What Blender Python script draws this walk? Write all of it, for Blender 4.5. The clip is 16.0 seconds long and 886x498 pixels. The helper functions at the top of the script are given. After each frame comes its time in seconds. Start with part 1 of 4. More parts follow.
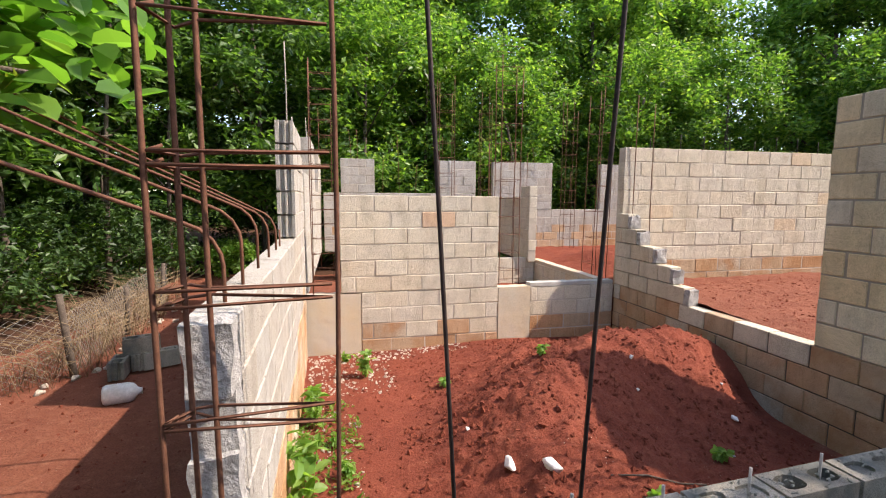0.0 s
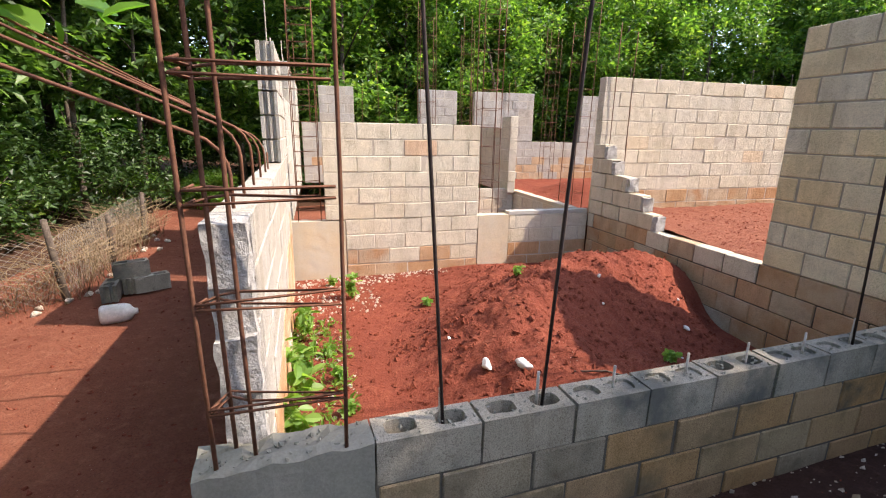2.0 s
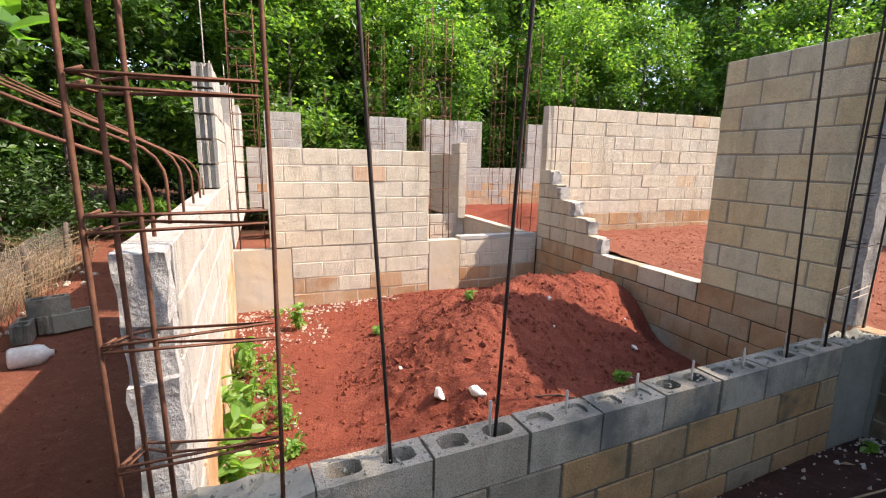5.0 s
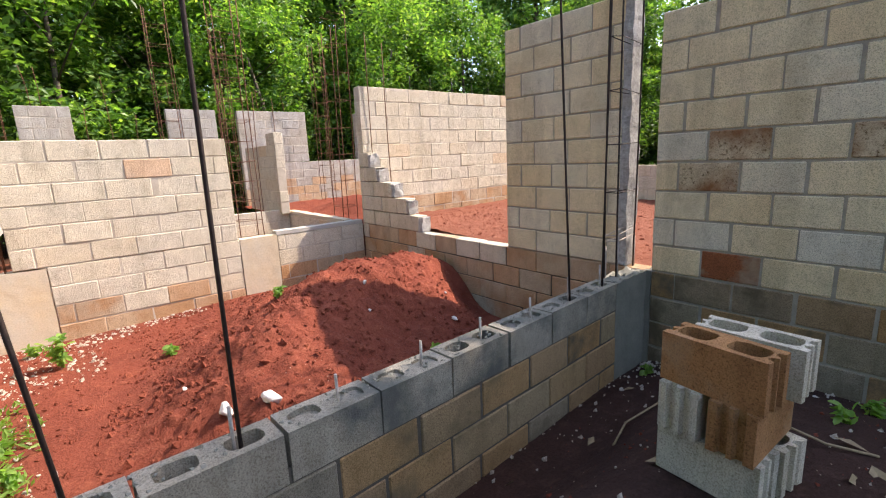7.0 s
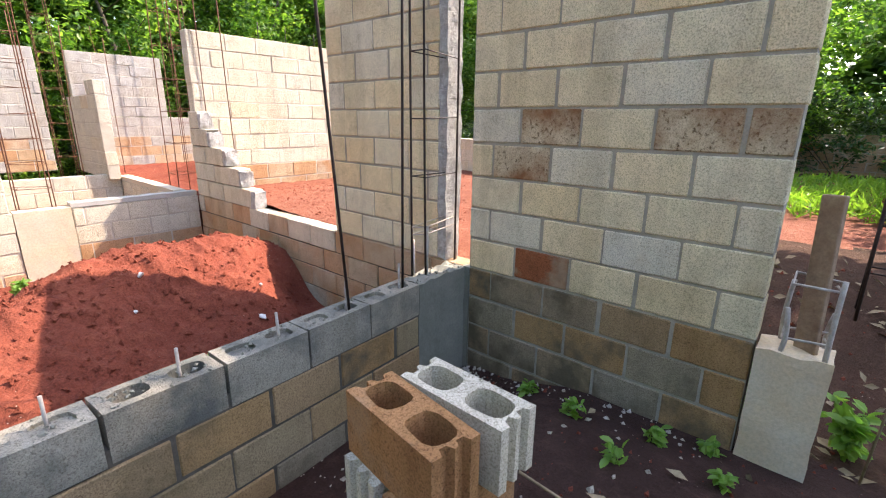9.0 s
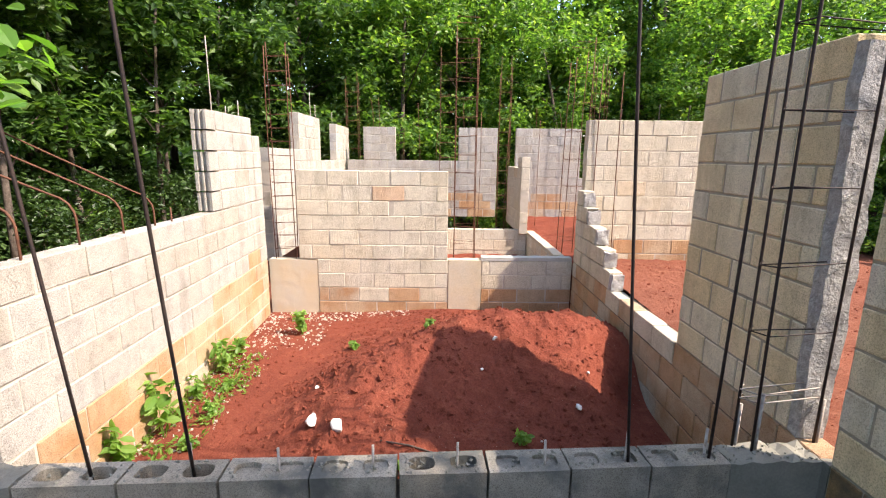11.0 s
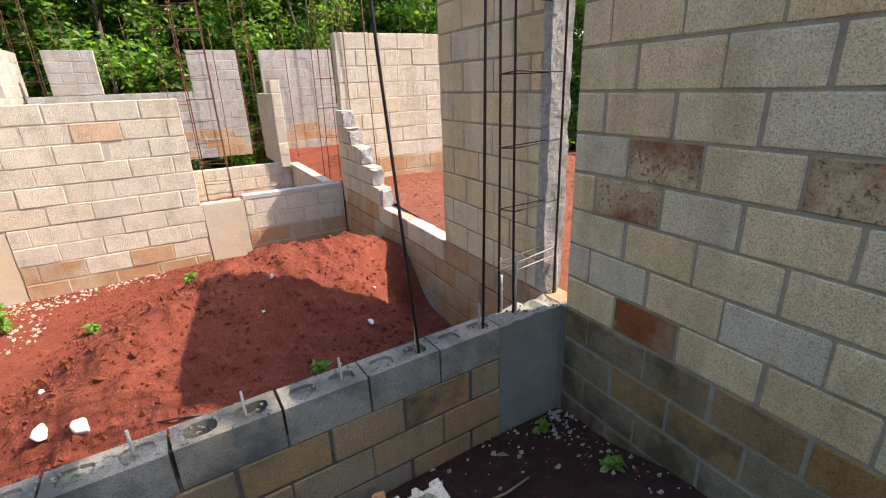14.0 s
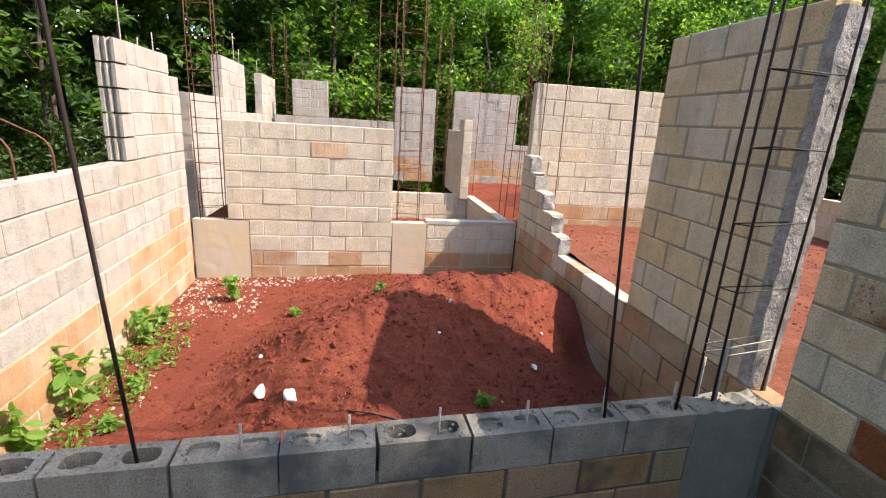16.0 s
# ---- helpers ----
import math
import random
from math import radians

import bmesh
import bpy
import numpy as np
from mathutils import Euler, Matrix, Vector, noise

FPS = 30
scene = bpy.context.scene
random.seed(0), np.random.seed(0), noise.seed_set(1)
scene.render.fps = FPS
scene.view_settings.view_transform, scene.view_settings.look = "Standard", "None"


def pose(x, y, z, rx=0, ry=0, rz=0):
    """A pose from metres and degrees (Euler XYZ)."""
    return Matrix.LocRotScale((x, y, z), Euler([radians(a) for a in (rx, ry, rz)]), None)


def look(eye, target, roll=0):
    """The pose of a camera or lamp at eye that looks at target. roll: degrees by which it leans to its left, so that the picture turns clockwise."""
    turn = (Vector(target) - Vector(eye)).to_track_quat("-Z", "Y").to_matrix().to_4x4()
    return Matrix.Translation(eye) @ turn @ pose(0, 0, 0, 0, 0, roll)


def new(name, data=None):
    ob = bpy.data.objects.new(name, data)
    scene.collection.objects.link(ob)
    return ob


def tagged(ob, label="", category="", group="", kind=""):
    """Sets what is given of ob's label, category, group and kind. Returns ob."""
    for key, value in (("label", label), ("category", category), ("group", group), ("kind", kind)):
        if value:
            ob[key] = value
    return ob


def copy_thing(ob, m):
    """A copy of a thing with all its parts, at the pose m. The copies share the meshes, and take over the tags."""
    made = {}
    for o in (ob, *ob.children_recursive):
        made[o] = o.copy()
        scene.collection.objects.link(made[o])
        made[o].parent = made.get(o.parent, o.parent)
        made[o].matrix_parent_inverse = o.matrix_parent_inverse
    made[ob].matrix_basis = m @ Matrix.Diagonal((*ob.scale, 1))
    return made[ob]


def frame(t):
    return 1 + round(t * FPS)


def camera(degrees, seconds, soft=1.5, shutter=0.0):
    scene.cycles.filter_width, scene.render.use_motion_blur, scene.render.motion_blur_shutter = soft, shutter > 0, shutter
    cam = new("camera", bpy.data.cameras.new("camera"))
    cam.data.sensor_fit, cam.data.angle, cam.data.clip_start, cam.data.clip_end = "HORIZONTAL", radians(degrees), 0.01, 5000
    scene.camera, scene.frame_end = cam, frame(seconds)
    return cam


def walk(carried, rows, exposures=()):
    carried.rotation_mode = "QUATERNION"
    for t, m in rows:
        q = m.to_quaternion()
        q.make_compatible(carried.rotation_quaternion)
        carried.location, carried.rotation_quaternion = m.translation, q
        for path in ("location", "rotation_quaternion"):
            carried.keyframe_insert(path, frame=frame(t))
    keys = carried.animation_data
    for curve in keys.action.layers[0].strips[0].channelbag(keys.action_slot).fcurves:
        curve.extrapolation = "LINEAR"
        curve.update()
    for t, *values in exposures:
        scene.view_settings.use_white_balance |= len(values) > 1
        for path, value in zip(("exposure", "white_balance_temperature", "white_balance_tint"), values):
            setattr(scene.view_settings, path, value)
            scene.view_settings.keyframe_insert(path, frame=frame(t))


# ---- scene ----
cam = camera(88.2, 16.0, soft=1.15)
PATH = [
    (0, (0.043, -1.33, 1.998), (0.485, 0.608, 1.777), 0.3),
    (0.5, (-0.04, -1.389, 1.996), (0.512, 0.513, 1.715), 2.3),
    (1, (-0.048, -1.506, 1.968), (0.441, 0.406, 1.641), 4.2),
    (1.5, (-0.046, -1.543, 1.937), (0.448, 0.339, 1.475), 2.9),
    (2, (-0.037, -1.532, 1.931), (0.482, 0.335, 1.435), 0.9),
    (2.5, (-0.043, -1.53, 1.947), (0.439, 0.36, 1.505), 0.7),
    (3, (-0.07, -1.552, 1.957), (0.311, 0.372, 1.563), 1.0),
    (3.2, (-0.095, -1.569, 1.975), (0.232, 0.365, 1.585), 1.1),
    (5.3, (0.058, -1.418, 1.877), (0.979, 0.314, 1.486), 1.3),
    (5.5, (0.093, -1.376, 1.819), (1.16, 0.261, 1.391), 1.7),
    (6, (0.222, -1.369, 1.768), (1.419, 0.179, 1.352), 0.2),
    (6.5, (0.357, -1.451, 1.768), (1.563, 0.1, 1.392), -0.1),
    (7, (0.542, -1.47, 1.72), (1.781, 0.048, 1.318), -2.6),
    (7.5, (0.867, -1.428, 1.738), (2.19, -0.016, 1.231), -4.8),
    (8, (1.058, -1.27, 1.563), (2.697, -0.252, 1.039), -1.2),
    (8.5, (1.277, -1.45, 1.656), (2.947, -0.474, 1.149), 1.2),
    (9, (1.561, -1.629, 1.737), (3.017, -0.372, 1.191), 0.6),
    (9.5, (1.699, -1.559, 2.018), (2.902, -0.139, 1.287), -0.9),
    (10, (1.933, -1.691, 2.039), (2.626, 0.125, 1.566), -1.7),
    (10.2, (1.995, -1.738, 2.073), (2.461, 0.167, 1.681), -0.4),
    (12.3, (1.863, -1.856, 2.36), (1.745, 0.068, 1.826), 0.8),
    (12.5, (1.843, -1.883, 2.285), (1.736, 0.028, 1.705), 0.8),
    (13, (1.895, -1.82, 2.183), (1.839, 0.09, 1.593), 1.1),
    (13.5, (2.027, -1.776, 2.142), (2.158, 0.174, 1.715), -0.2),
    (14, (2.078, -1.667, 2.062), (2.974, -0.013, 1.384), -2.3),
    (14.5, (2.211, -1.675, 1.995), (3.266, -0.117, 1.315), -5.9),
    (15, (2.151, -1.798, 2.05), (2.948, -0.101, 1.353), -5.0),
    (15.5, (1.966, -1.732, 2.08), (2.43, 0.118, 1.481), -0.4),
    (16, (1.727, -1.61, 2.118), (2.074, 0.289, 1.594), 3.5),
]
walk(cam, [(t, look(eye, target, roll)) for t, eye, target, roll in PATH],
     exposures=[(0, 1.76, 7100, 18), (3.2, 2.10, 7100, 18), (5.5, 2.02, 7100, 18), (7.5, 2.12, 7100, 18), (8.5, 2.78, 7100, 18), (9.5, 2.51, 7100, 18), (10.2, 2.33, 7100, 18), (12.5, 1.82, 7100, 18), (13.5, 1.9, 7100, 18), (14.0, 2.05, 7100, 18), (14.5, 2.56, 7100, 18), (15.0, 2.5, 7100, 18), (15.5, 2.1, 7100, 18), (16.0, 1.92, 7100, 18)])

# ---- world and sun ----
SUN = Vector((1.93, -0.62, 2.17)).normalized()
world = bpy.data.worlds.new("world")
scene.world = world
world.use_nodes = True
sky = world.node_tree.nodes.new("ShaderNodeTexSky")
sky.sky_type, sky.sun_disc = "NISHITA", False
sky.altitude, sky.dust_density, sky.ozone_density = 0, 1.2, 1.0
sky.sun_elevation = math.asin(SUN.z)
sky.sun_rotation = math.atan2(SUN.x, SUN.y)
world.node_tree.links.new(sky.outputs[0], world.node_tree.nodes["Background"].inputs[0])
world.node_tree.nodes["Background"].inputs[1].default_value = 0.15
sun = new("sun", bpy.data.lights.new("sun", "SUN"))
sun.data.energy, sun.data.angle, sun.data.color = 2.45, radians(0.55), (1.0, 0.95, 0.87)
sun.matrix_world = look(SUN * 40, (0, 0, 0))

# ---- materials ----


class Nodes:
    """Short-hand for building node materials."""

    def __init__(self, name, rough=0.85, metal=0.0, spec=0.3):
        self.mat = bpy.data.materials.new(name)
        self.mat.use_nodes = True
        self.t = self.mat.node_tree
        self.bsdf = self.t.nodes["Principled BSDF"]
        self.bsdf.inputs["Roughness"].default_value = rough
        self.bsdf.inputs["Metallic"].default_value = metal
        self.bsdf.inputs["Specular IOR Level"].default_value = spec
        self.pos = self.t.nodes.new("ShaderNodeNewGeometry").outputs["Position"]

    def noise(self, scale, detail=4, rough=0.6, stretch=None):
        n = self.t.nodes.new("ShaderNodeTexNoise")
        n.inputs["Scale"].default_value, n.inputs["Detail"].default_value, n.inputs["Roughness"].default_value = scale, detail, rough
        src = self.pos
        if stretch:
            v = self.t.nodes.new("ShaderNodeVectorMath")
            v.operation = "MULTIPLY"
            v.inputs[1].default_value = stretch
            self.t.links.new(self.pos, v.inputs[0])
            src = v.outputs[0]
        self.t.links.new(src, n.inputs["Vector"])
        return n.outputs["Fac"]

    def voronoi(self, scale):
        n = self.t.nodes.new("ShaderNodeTexVoronoi")
        n.inputs["Scale"].default_value = scale
        self.t.links.new(self.pos, n.inputs["Vector"])
        return n.outputs["Distance"]

    def random(self, island=False):
        if island:
            return self.t.nodes.new("ShaderNodeNewGeometry").outputs["Random Per Island"]
        return self.t.nodes.new("ShaderNodeObjectInfo").outputs["Random"]

    def ramp(self, fac, stops, constant=False):
        r = self.t.nodes.new("ShaderNodeValToRGB")
        r.color_ramp.interpolation = "CONSTANT" if constant else "LINEAR"
        e = r.color_ramp.elements
        while len(e) < len(stops):
            e.new(0.5)
        for k, (p, c) in enumerate(stops):
            e[k].position = p
            e[k].color = (*c, 1) if len(c) == 3 else c
        self.t.links.new(fac, r.inputs[0])
        return r.outputs[0]

    def mix(self, fac, a, b, mode="MIX"):
        m = self.t.nodes.new("ShaderNodeMix")
        m.data_type, m.blend_type = "RGBA", mode
        for sock, v in ((m.inputs[0], fac), (m.inputs[6], a), (m.inputs[7], b)):
            if isinstance(v, (int, float)):
                sock.default_value = v
            elif isinstance(v, tuple):
                sock.default_value = (*v, 1)
            else:
                self.t.links.new(v, sock)
        return m.outputs[2]

    def math(self, op, a, b=0.0):
        m = self.t.nodes.new("ShaderNodeMath")
        m.operation = op
        for sock, v in ((m.inputs[0], a), (m.inputs[1], b)):
            if isinstance(v, (int, float)):
                sock.default_value = v
            else:
                self.t.links.new(v, sock)
        return m.outputs[0]

    def colour(self, c):
        if isinstance(c, tuple):
            self.bsdf.inputs["Base Color"].default_value = (*c, 1)
        else:
            self.t.links.new(c, self.bsdf.inputs["Base Color"])
        return self

    def bump(self, height, strength=0.4, dist=0.01):
        b = self.t.nodes.new("ShaderNodeBump")
        b.inputs["Strength"].default_value, b.inputs["Distance"].default_value = strength, dist
        self.t.links.new(height, b.inputs["Height"])
        prev = self.bsdf.inputs["Normal"]
        if prev.is_linked:
            self.t.links.new(prev.links[0].from_socket, b.inputs["Normal"])
        self.t.links.new(b.outputs[0], prev)
        return self


def grey(a, b):
    return [(a, (0, 0, 0)), (b, (1, 1, 1))]


def block_material(name, stops, stain=None, stain_at=(0.5, 0.62), pits=0.5, pit_scale=130):
    n = Nodes(name, 0.92, spec=0.15)
    base = n.ramp(n.random(), stops)
    mott = n.noise(7, 6, 0.7)
    base = n.mix(0.75, base, n.ramp(mott, [(0.28, (0.66, 0.64, 0.61)), (0.45, (0.93, 0.92, 0.91)), (0.72, (1.12, 1.11, 1.08))]), "MULTIPLY")
    grain = n.noise(160, 3, 0.7)
    base = n.mix(0.8, base, n.ramp(grain, [(0.32, (0.5, 0.48, 0.45)), (0.55, (1.08, 1.08, 1.08))]), "MULTIPLY")
    pit = n.ramp(n.noise(pit_scale, 4, 0.7), grey(0.34, 0.46))
    streak = n.ramp(n.noise(5, 4, 0.6, (1, 1, 0.16)), [(0.36, (0.62, 0.6, 0.56)), (0.5, (1, 1, 1))])
    base = n.mix(0.4, base, streak, "MULTIPLY")
    base = n.mix(pits, base, n.mix(pit, (0.3, 0.27, 0.22), (1, 1, 1)), "MULTIPLY")
    if stain:
        patch = n.ramp(n.noise(2.3, 5, 0.6), grey(*stain_at))
        base = n.mix(patch, base, n.mix(n.noise(24, 4), stain, tuple(c * 0.55 for c in stain)))
    n.colour(base)
    n.bump(grain, 0.7, 0.005).bump(pit, 0.6, 0.006).bump(mott, 0.5, 0.012)
    return n.mat


BEIGE = [(0.0, (0.60, 0.52, 0.39)), (0.25, (0.62, 0.56, 0.44)), (0.5, (0.59, 0.54, 0.44)), (0.7, (0.63, 0.57, 0.45)), (0.95, (0.62, 0.55, 0.42)), (1.0, (0.62, 0.49, 0.34))]
M_BLOCK = block_material("concrete_block", BEIGE, stain=(0.54, 0.42, 0.28), stain_at=(0.62, 0.8))
M_TAN = block_material("pitted_tan_block", [(0.0, (0.76, 0.62, 0.39)), (0.3, (0.77, 0.66, 0.44)), (0.55, (0.70, 0.64, 0.50)), (0.75, (0.78, 0.64, 0.41)), (1.0, (0.76, 0.60, 0.36))], stain=(0.66, 0.49, 0.29), stain_at=(0.58, 0.85), pits=0.35, pit_scale=120)
M_STAIN = block_material("soil_stained_block", [(0, (0.50, 0.33, 0.19)), (0.4, (0.50, 0.39, 0.27)), (0.7, (0.51, 0.29, 0.15)), (1, (0.49, 0.42, 0.32))], stain=(0.46, 0.24, 0.11), stain_at=(0.45, 0.7))
M_WHITE = block_material("limewashed_block", [(0, (0.41, 0.385, 0.34)), (0.5, (0.44, 0.42, 0.38)), (1, (0.41, 0.37, 0.31))], stain=(0.52, 0.45, 0.36), stain_at=(0.62, 0.8), pits=0.25)
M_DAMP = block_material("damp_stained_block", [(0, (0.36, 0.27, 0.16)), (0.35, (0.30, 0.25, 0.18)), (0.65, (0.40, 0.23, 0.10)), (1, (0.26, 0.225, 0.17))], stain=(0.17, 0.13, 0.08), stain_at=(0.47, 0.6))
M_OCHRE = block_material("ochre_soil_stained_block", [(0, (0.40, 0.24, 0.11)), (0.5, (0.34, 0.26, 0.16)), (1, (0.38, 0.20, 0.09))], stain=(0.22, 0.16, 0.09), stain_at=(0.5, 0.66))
M_GREY = block_material("grey_concrete_block", [(0, (0.32, 0.29, 0.235)), (0.5, (0.37, 0.335, 0.27)), (1, (0.34, 0.29, 0.22))], stain=(0.15, 0.15, 0.13), stain_at=(0.46, 0.62))
M_RUST = block_material("rust_pitted_block", [(0, (0.58, 0.46, 0.30)), (1, (0.60, 0.48, 0.32))], stain=(0.30, 0.13, 0.05), stain_at=(0.42, 0.62), pits=1.0, pit_scale=55)
M_TERRA = block_material("clay_tinted_block", [(0, (0.60, 0.42, 0.29)), (1, (0.62, 0.44, 0.30))], stain=(0.60, 0.46, 0.33), stain_at=(0.5, 0.7))
M_RED = block_material("red_stained_block", [(0, (0.30, 0.10, 0.04)), (1, (0.32, 0.11, 0.05))], stain=(0.42, 0.27, 0.17), stain_at=(0.52, 0.6), pits=0.8)
M_ORANGE = block_material("orange_soil_coated_block", [(0, (0.36, 0.17, 0.07)), (1, (0.42, 0.21, 0.09))], stain=(0.50, 0.36, 0.23), stain_at=(0.48, 0.72), pits=0.7)


def simple(name, c1, c2, scale, rough=0.9, metal=0.0, bump=0.5, dist=0.01, fine=0, spec=0.25):
    n = Nodes(name, rough, metal, spec)
    a = n.noise(scale, 6, 0.65)
    col = n.mix(n.ramp(a, grey(0.3, 0.7)), c1, c2)
    if fine:
        f = n.noise(fine, 4, 0.7)
        col = n.mix(0.45, col, n.ramp(f, [(0.3, (0.6, 0.6, 0.6)), (0.62, (1.1, 1.08, 1.06))]), "MULTIPLY")
        n.bump(f, bump, dist * 0.4)
    n.colour(col)
    n.bump(a, bump, dist)
    return n.mat


M_MORTAR = simple("mortar", (0.40, 0.35, 0.28), (0.54, 0.48, 0.39), 9, fine=120)
M_MORTAR_PALE = simple("pale_grey_mortar", (0.27, 0.24, 0.19), (0.40, 0.355, 0.28), 7, fine=90)
# near-black mortar so that recessed joints read dark
M_MORTAR_DARK = simple("dark_joint_mortar", (0.07, 0.06, 0.048), (0.13, 0.11, 0.085), 9, fine=120)
M_CONC = simple("poured_concrete", (0.36, 0.35, 0.32), (0.48, 0.45, 0.39), 4, fine=90, dist=0.006)
M_CONC_SOILED = simple("soil_washed_concrete", (0.54, 0.43, 0.28), (0.50, 0.46, 0.38), 2.2, fine=70, dist=0.006)
M_CONC_CREAM = simple("cream_mortar_washed_concrete", (0.62, 0.43, 0.24), (0.62, 0.53, 0.40), 2.6, fine=70, dist=0.006)
# moss-grey concrete, its tone lowered to hold the shade at the column stubs
M_CONC_MOSS_SHADE = simple("mossy_shaded_concrete", (0.17, 0.165, 0.13), (0.26, 0.245, 0.20), 3, fine=80, dist=0.006)
M_RUBBLE = simple("broken_concrete", (0.27, 0.26, 0.24), (0.50, 0.48, 0.45), 24, fine=60, bump=1.0, dist=0.02)
M_REBAR = simple("rusted_steel", (0.10, 0.045, 0.028), (0.19, 0.085, 0.05), 30, 0.75, 0.35, fine=200, dist=0.002)
M_REBAR_DARK = simple("dark_steel", (0.03, 0.026, 0.026), (0.07, 0.048, 0.04), 25, 0.65, 0.5, fine=200, dist=0.002)
M_REBAR_PALE = simple("cement_dusted_steel", (0.50, 0.46, 0.41), (0.30, 0.24, 0.19), 22, 0.85, 0.1, fine=160, dist=0.003)
M_STONE = simple("white_limestone", (0.66, 0.62, 0.55), (0.78, 0.75, 0.70), 18, fine=70)
M_PLASTIC = simple("dusty_white_plastic", (0.55, 0.50, 0.44), (0.74, 0.73, 0.70), 6, 0.5, fine=40, bump=0.1)
M_WOOD = simple("weathered_wood", (0.22, 0.13, 0.08), (0.36, 0.25, 0.16), 14, fine=60)
M_BARK = simple("bark", (0.06, 0.045, 0.035), (0.14, 0.11, 0.085), 16, fine=50, bump=0.9, dist=0.02)
M_WIRE = simple("galvanised_wire", (0.20, 0.19, 0.17), (0.30, 0.28, 0.25), 40, 0.5, 0.7, bump=0.1)
M_DRY = simple("dry_stalks", (0.20, 0.14, 0.08), (0.32, 0.24, 0.14), 30, bump=0.2)


def soil(name, a, b, c, damp=1.0):
    n = Nodes(name, 0.95, spec=0.12)
    big, mid, fine = n.noise(1.3, 5, 0.6), n.noise(9, 6, 0.7), n.noise(70, 5, 0.75)
    col = n.mix(n.ramp(big, grey(0.35, 0.65)), a, b)
    col = n.mix(n.ramp(mid, grey(0.5, 0.75)), col, c)
    col = n.mix(0.7, col, n.ramp(fine, [(0.32, (0.5, 0.47, 0.45)), (0.6, (1.1, 1.08, 1.05))]), "MULTIPLY")
    speck = n.ramp(n.voronoi(26), [(0.05, (1, 1, 1)), (0.09, (0, 0, 0))])
    spot = n.math("MULTIPLY", speck, n.ramp(n.noise(3.1, 2), grey(0.52, 0.6)))
    col = n.mix(spot, col, (0.52, 0.40, 0.31))
    n.colour(col)
    n.bump(mid, 0.9, 0.035).bump(fine, 0.9, 0.012)
    return n.mat


M_SOIL = soil("red_soil", (0.215, 0.057, 0.033), (0.155, 0.040, 0.024), (0.265, 0.081, 0.047))
M_FOREST = soil("forest_floor", (0.08, 0.038, 0.024), (0.058, 0.032, 0.020), (0.12, 0.066, 0.042))
M_DARK_SOIL = soil("dark_yard_soil", (0.060, 0.030, 0.023), (0.044, 0.024, 0.019), (0.088, 0.048, 0.036))
M_GROUND = soil("trodden_red_soil", (0.175, 0.059, 0.036), (0.225, 0.083, 0.050), (0.275, 0.120, 0.075))
M_GRAVEL = simple("lime_rubble", (0.40, 0.32, 0.24), (0.64, 0.58, 0.49), 30, fine=60, bump=1, dist=0.02)


def leaf_material(name, stops, rough=0.45, through_light=0.52):
    n = Nodes(name, rough, spec=0.4)
    col = n.ramp(n.random(island=True), stops)
    col = n.mix(0.35, col, n.ramp(n.noise(0.9, 2), [(0.3, (0.6, 0.65, 0.6)), (0.7, (1.25, 1.2, 1.0))]), "MULTIPLY")
    n.colour(col)
    tr = n.t.nodes.new("ShaderNodeBsdfTranslucent")
    n.t.links.new(n.mix(1.0, col, (1.5, 1.7, 0.7), "MULTIPLY"), tr.inputs[0])
    mx = n.t.nodes.new("ShaderNodeMixShader")
    mx.inputs[0].default_value = through_light
    n.t.links.new(n.bsdf.outputs[0], mx.inputs[1])
    n.t.links.new(tr.outputs[0], mx.inputs[2])
    n.t.links.new(mx.outputs[0], n.t.nodes["Material Output"].inputs["Surface"])
    return n.mat


M_LEAF = leaf_material("tree_leaf", [(0, (0.045, 0.11, 0.022)), (0.5, (0.11, 0.22, 0.045)), (0.85, (0.20, 0.32, 0.07)), (1, (0.28, 0.36, 0.09))])
M_LEAF_DARK = leaf_material("dark_leaf", [(0, (0.03, 0.07, 0.02)), (0.6, (0.075, 0.15, 0.038)), (1, (0.15, 0.25, 0.06))])
# leaf colour lowered to stand for the shade under the canopy
M_LEAF_SHADE = leaf_material("canopy_shaded_leaf", [(0, (0.02, 0.045, 0.012)), (0.7, (0.035, 0.075, 0.018)), (1, (0.07, 0.13, 0.03))], through_light=0.3)
M_LEAF_BIG = leaf_material("broad_leaf", [(0, (0.08, 0.19, 0.03)), (0.6, (0.12, 0.26, 0.04)), (0.93, (0.18, 0.32, 0.06)), (1, (0.40, 0.17, 0.03))], 0.35)
M_WEED = leaf_material("weed_leaf", [(0, (0.12, 0.24, 0.045)), (1, (0.26, 0.40, 0.10))])
M_GRASS = leaf_material("grass_blade", [(0, (0.10, 0.20, 0.03)), (1, (0.2, 0.3, 0.06))])

# ---- helpers ----


def mesh_of(bm, name, mats):
    me = bpy.data.meshes.new(name)
    bm.to_mesh(me)
    bm.free()
    for m in (mats if isinstance(mats, (list, tuple)) else [mats]):
        me.materials.append(m)
    return me


def part(name, data, material, parent, label=""):
    """Links a bmesh or a mesh as one object under a thing or a part."""
    if isinstance(data, bmesh.types.BMesh):
        data = mesh_of(data, name, material)
    ob = new(name, data)
    ob.parent = parent
    return tagged(ob, label) if label else ob


def thing(name, data, material, label, category, group="", kind="", m=None):
    if isinstance(data, bmesh.types.BMesh):
        data = mesh_of(data, name, material)
    ob = tagged(new(name, data), label, category, group, kind)
    if m is not None:
        ob.matrix_basis = m
    return ob


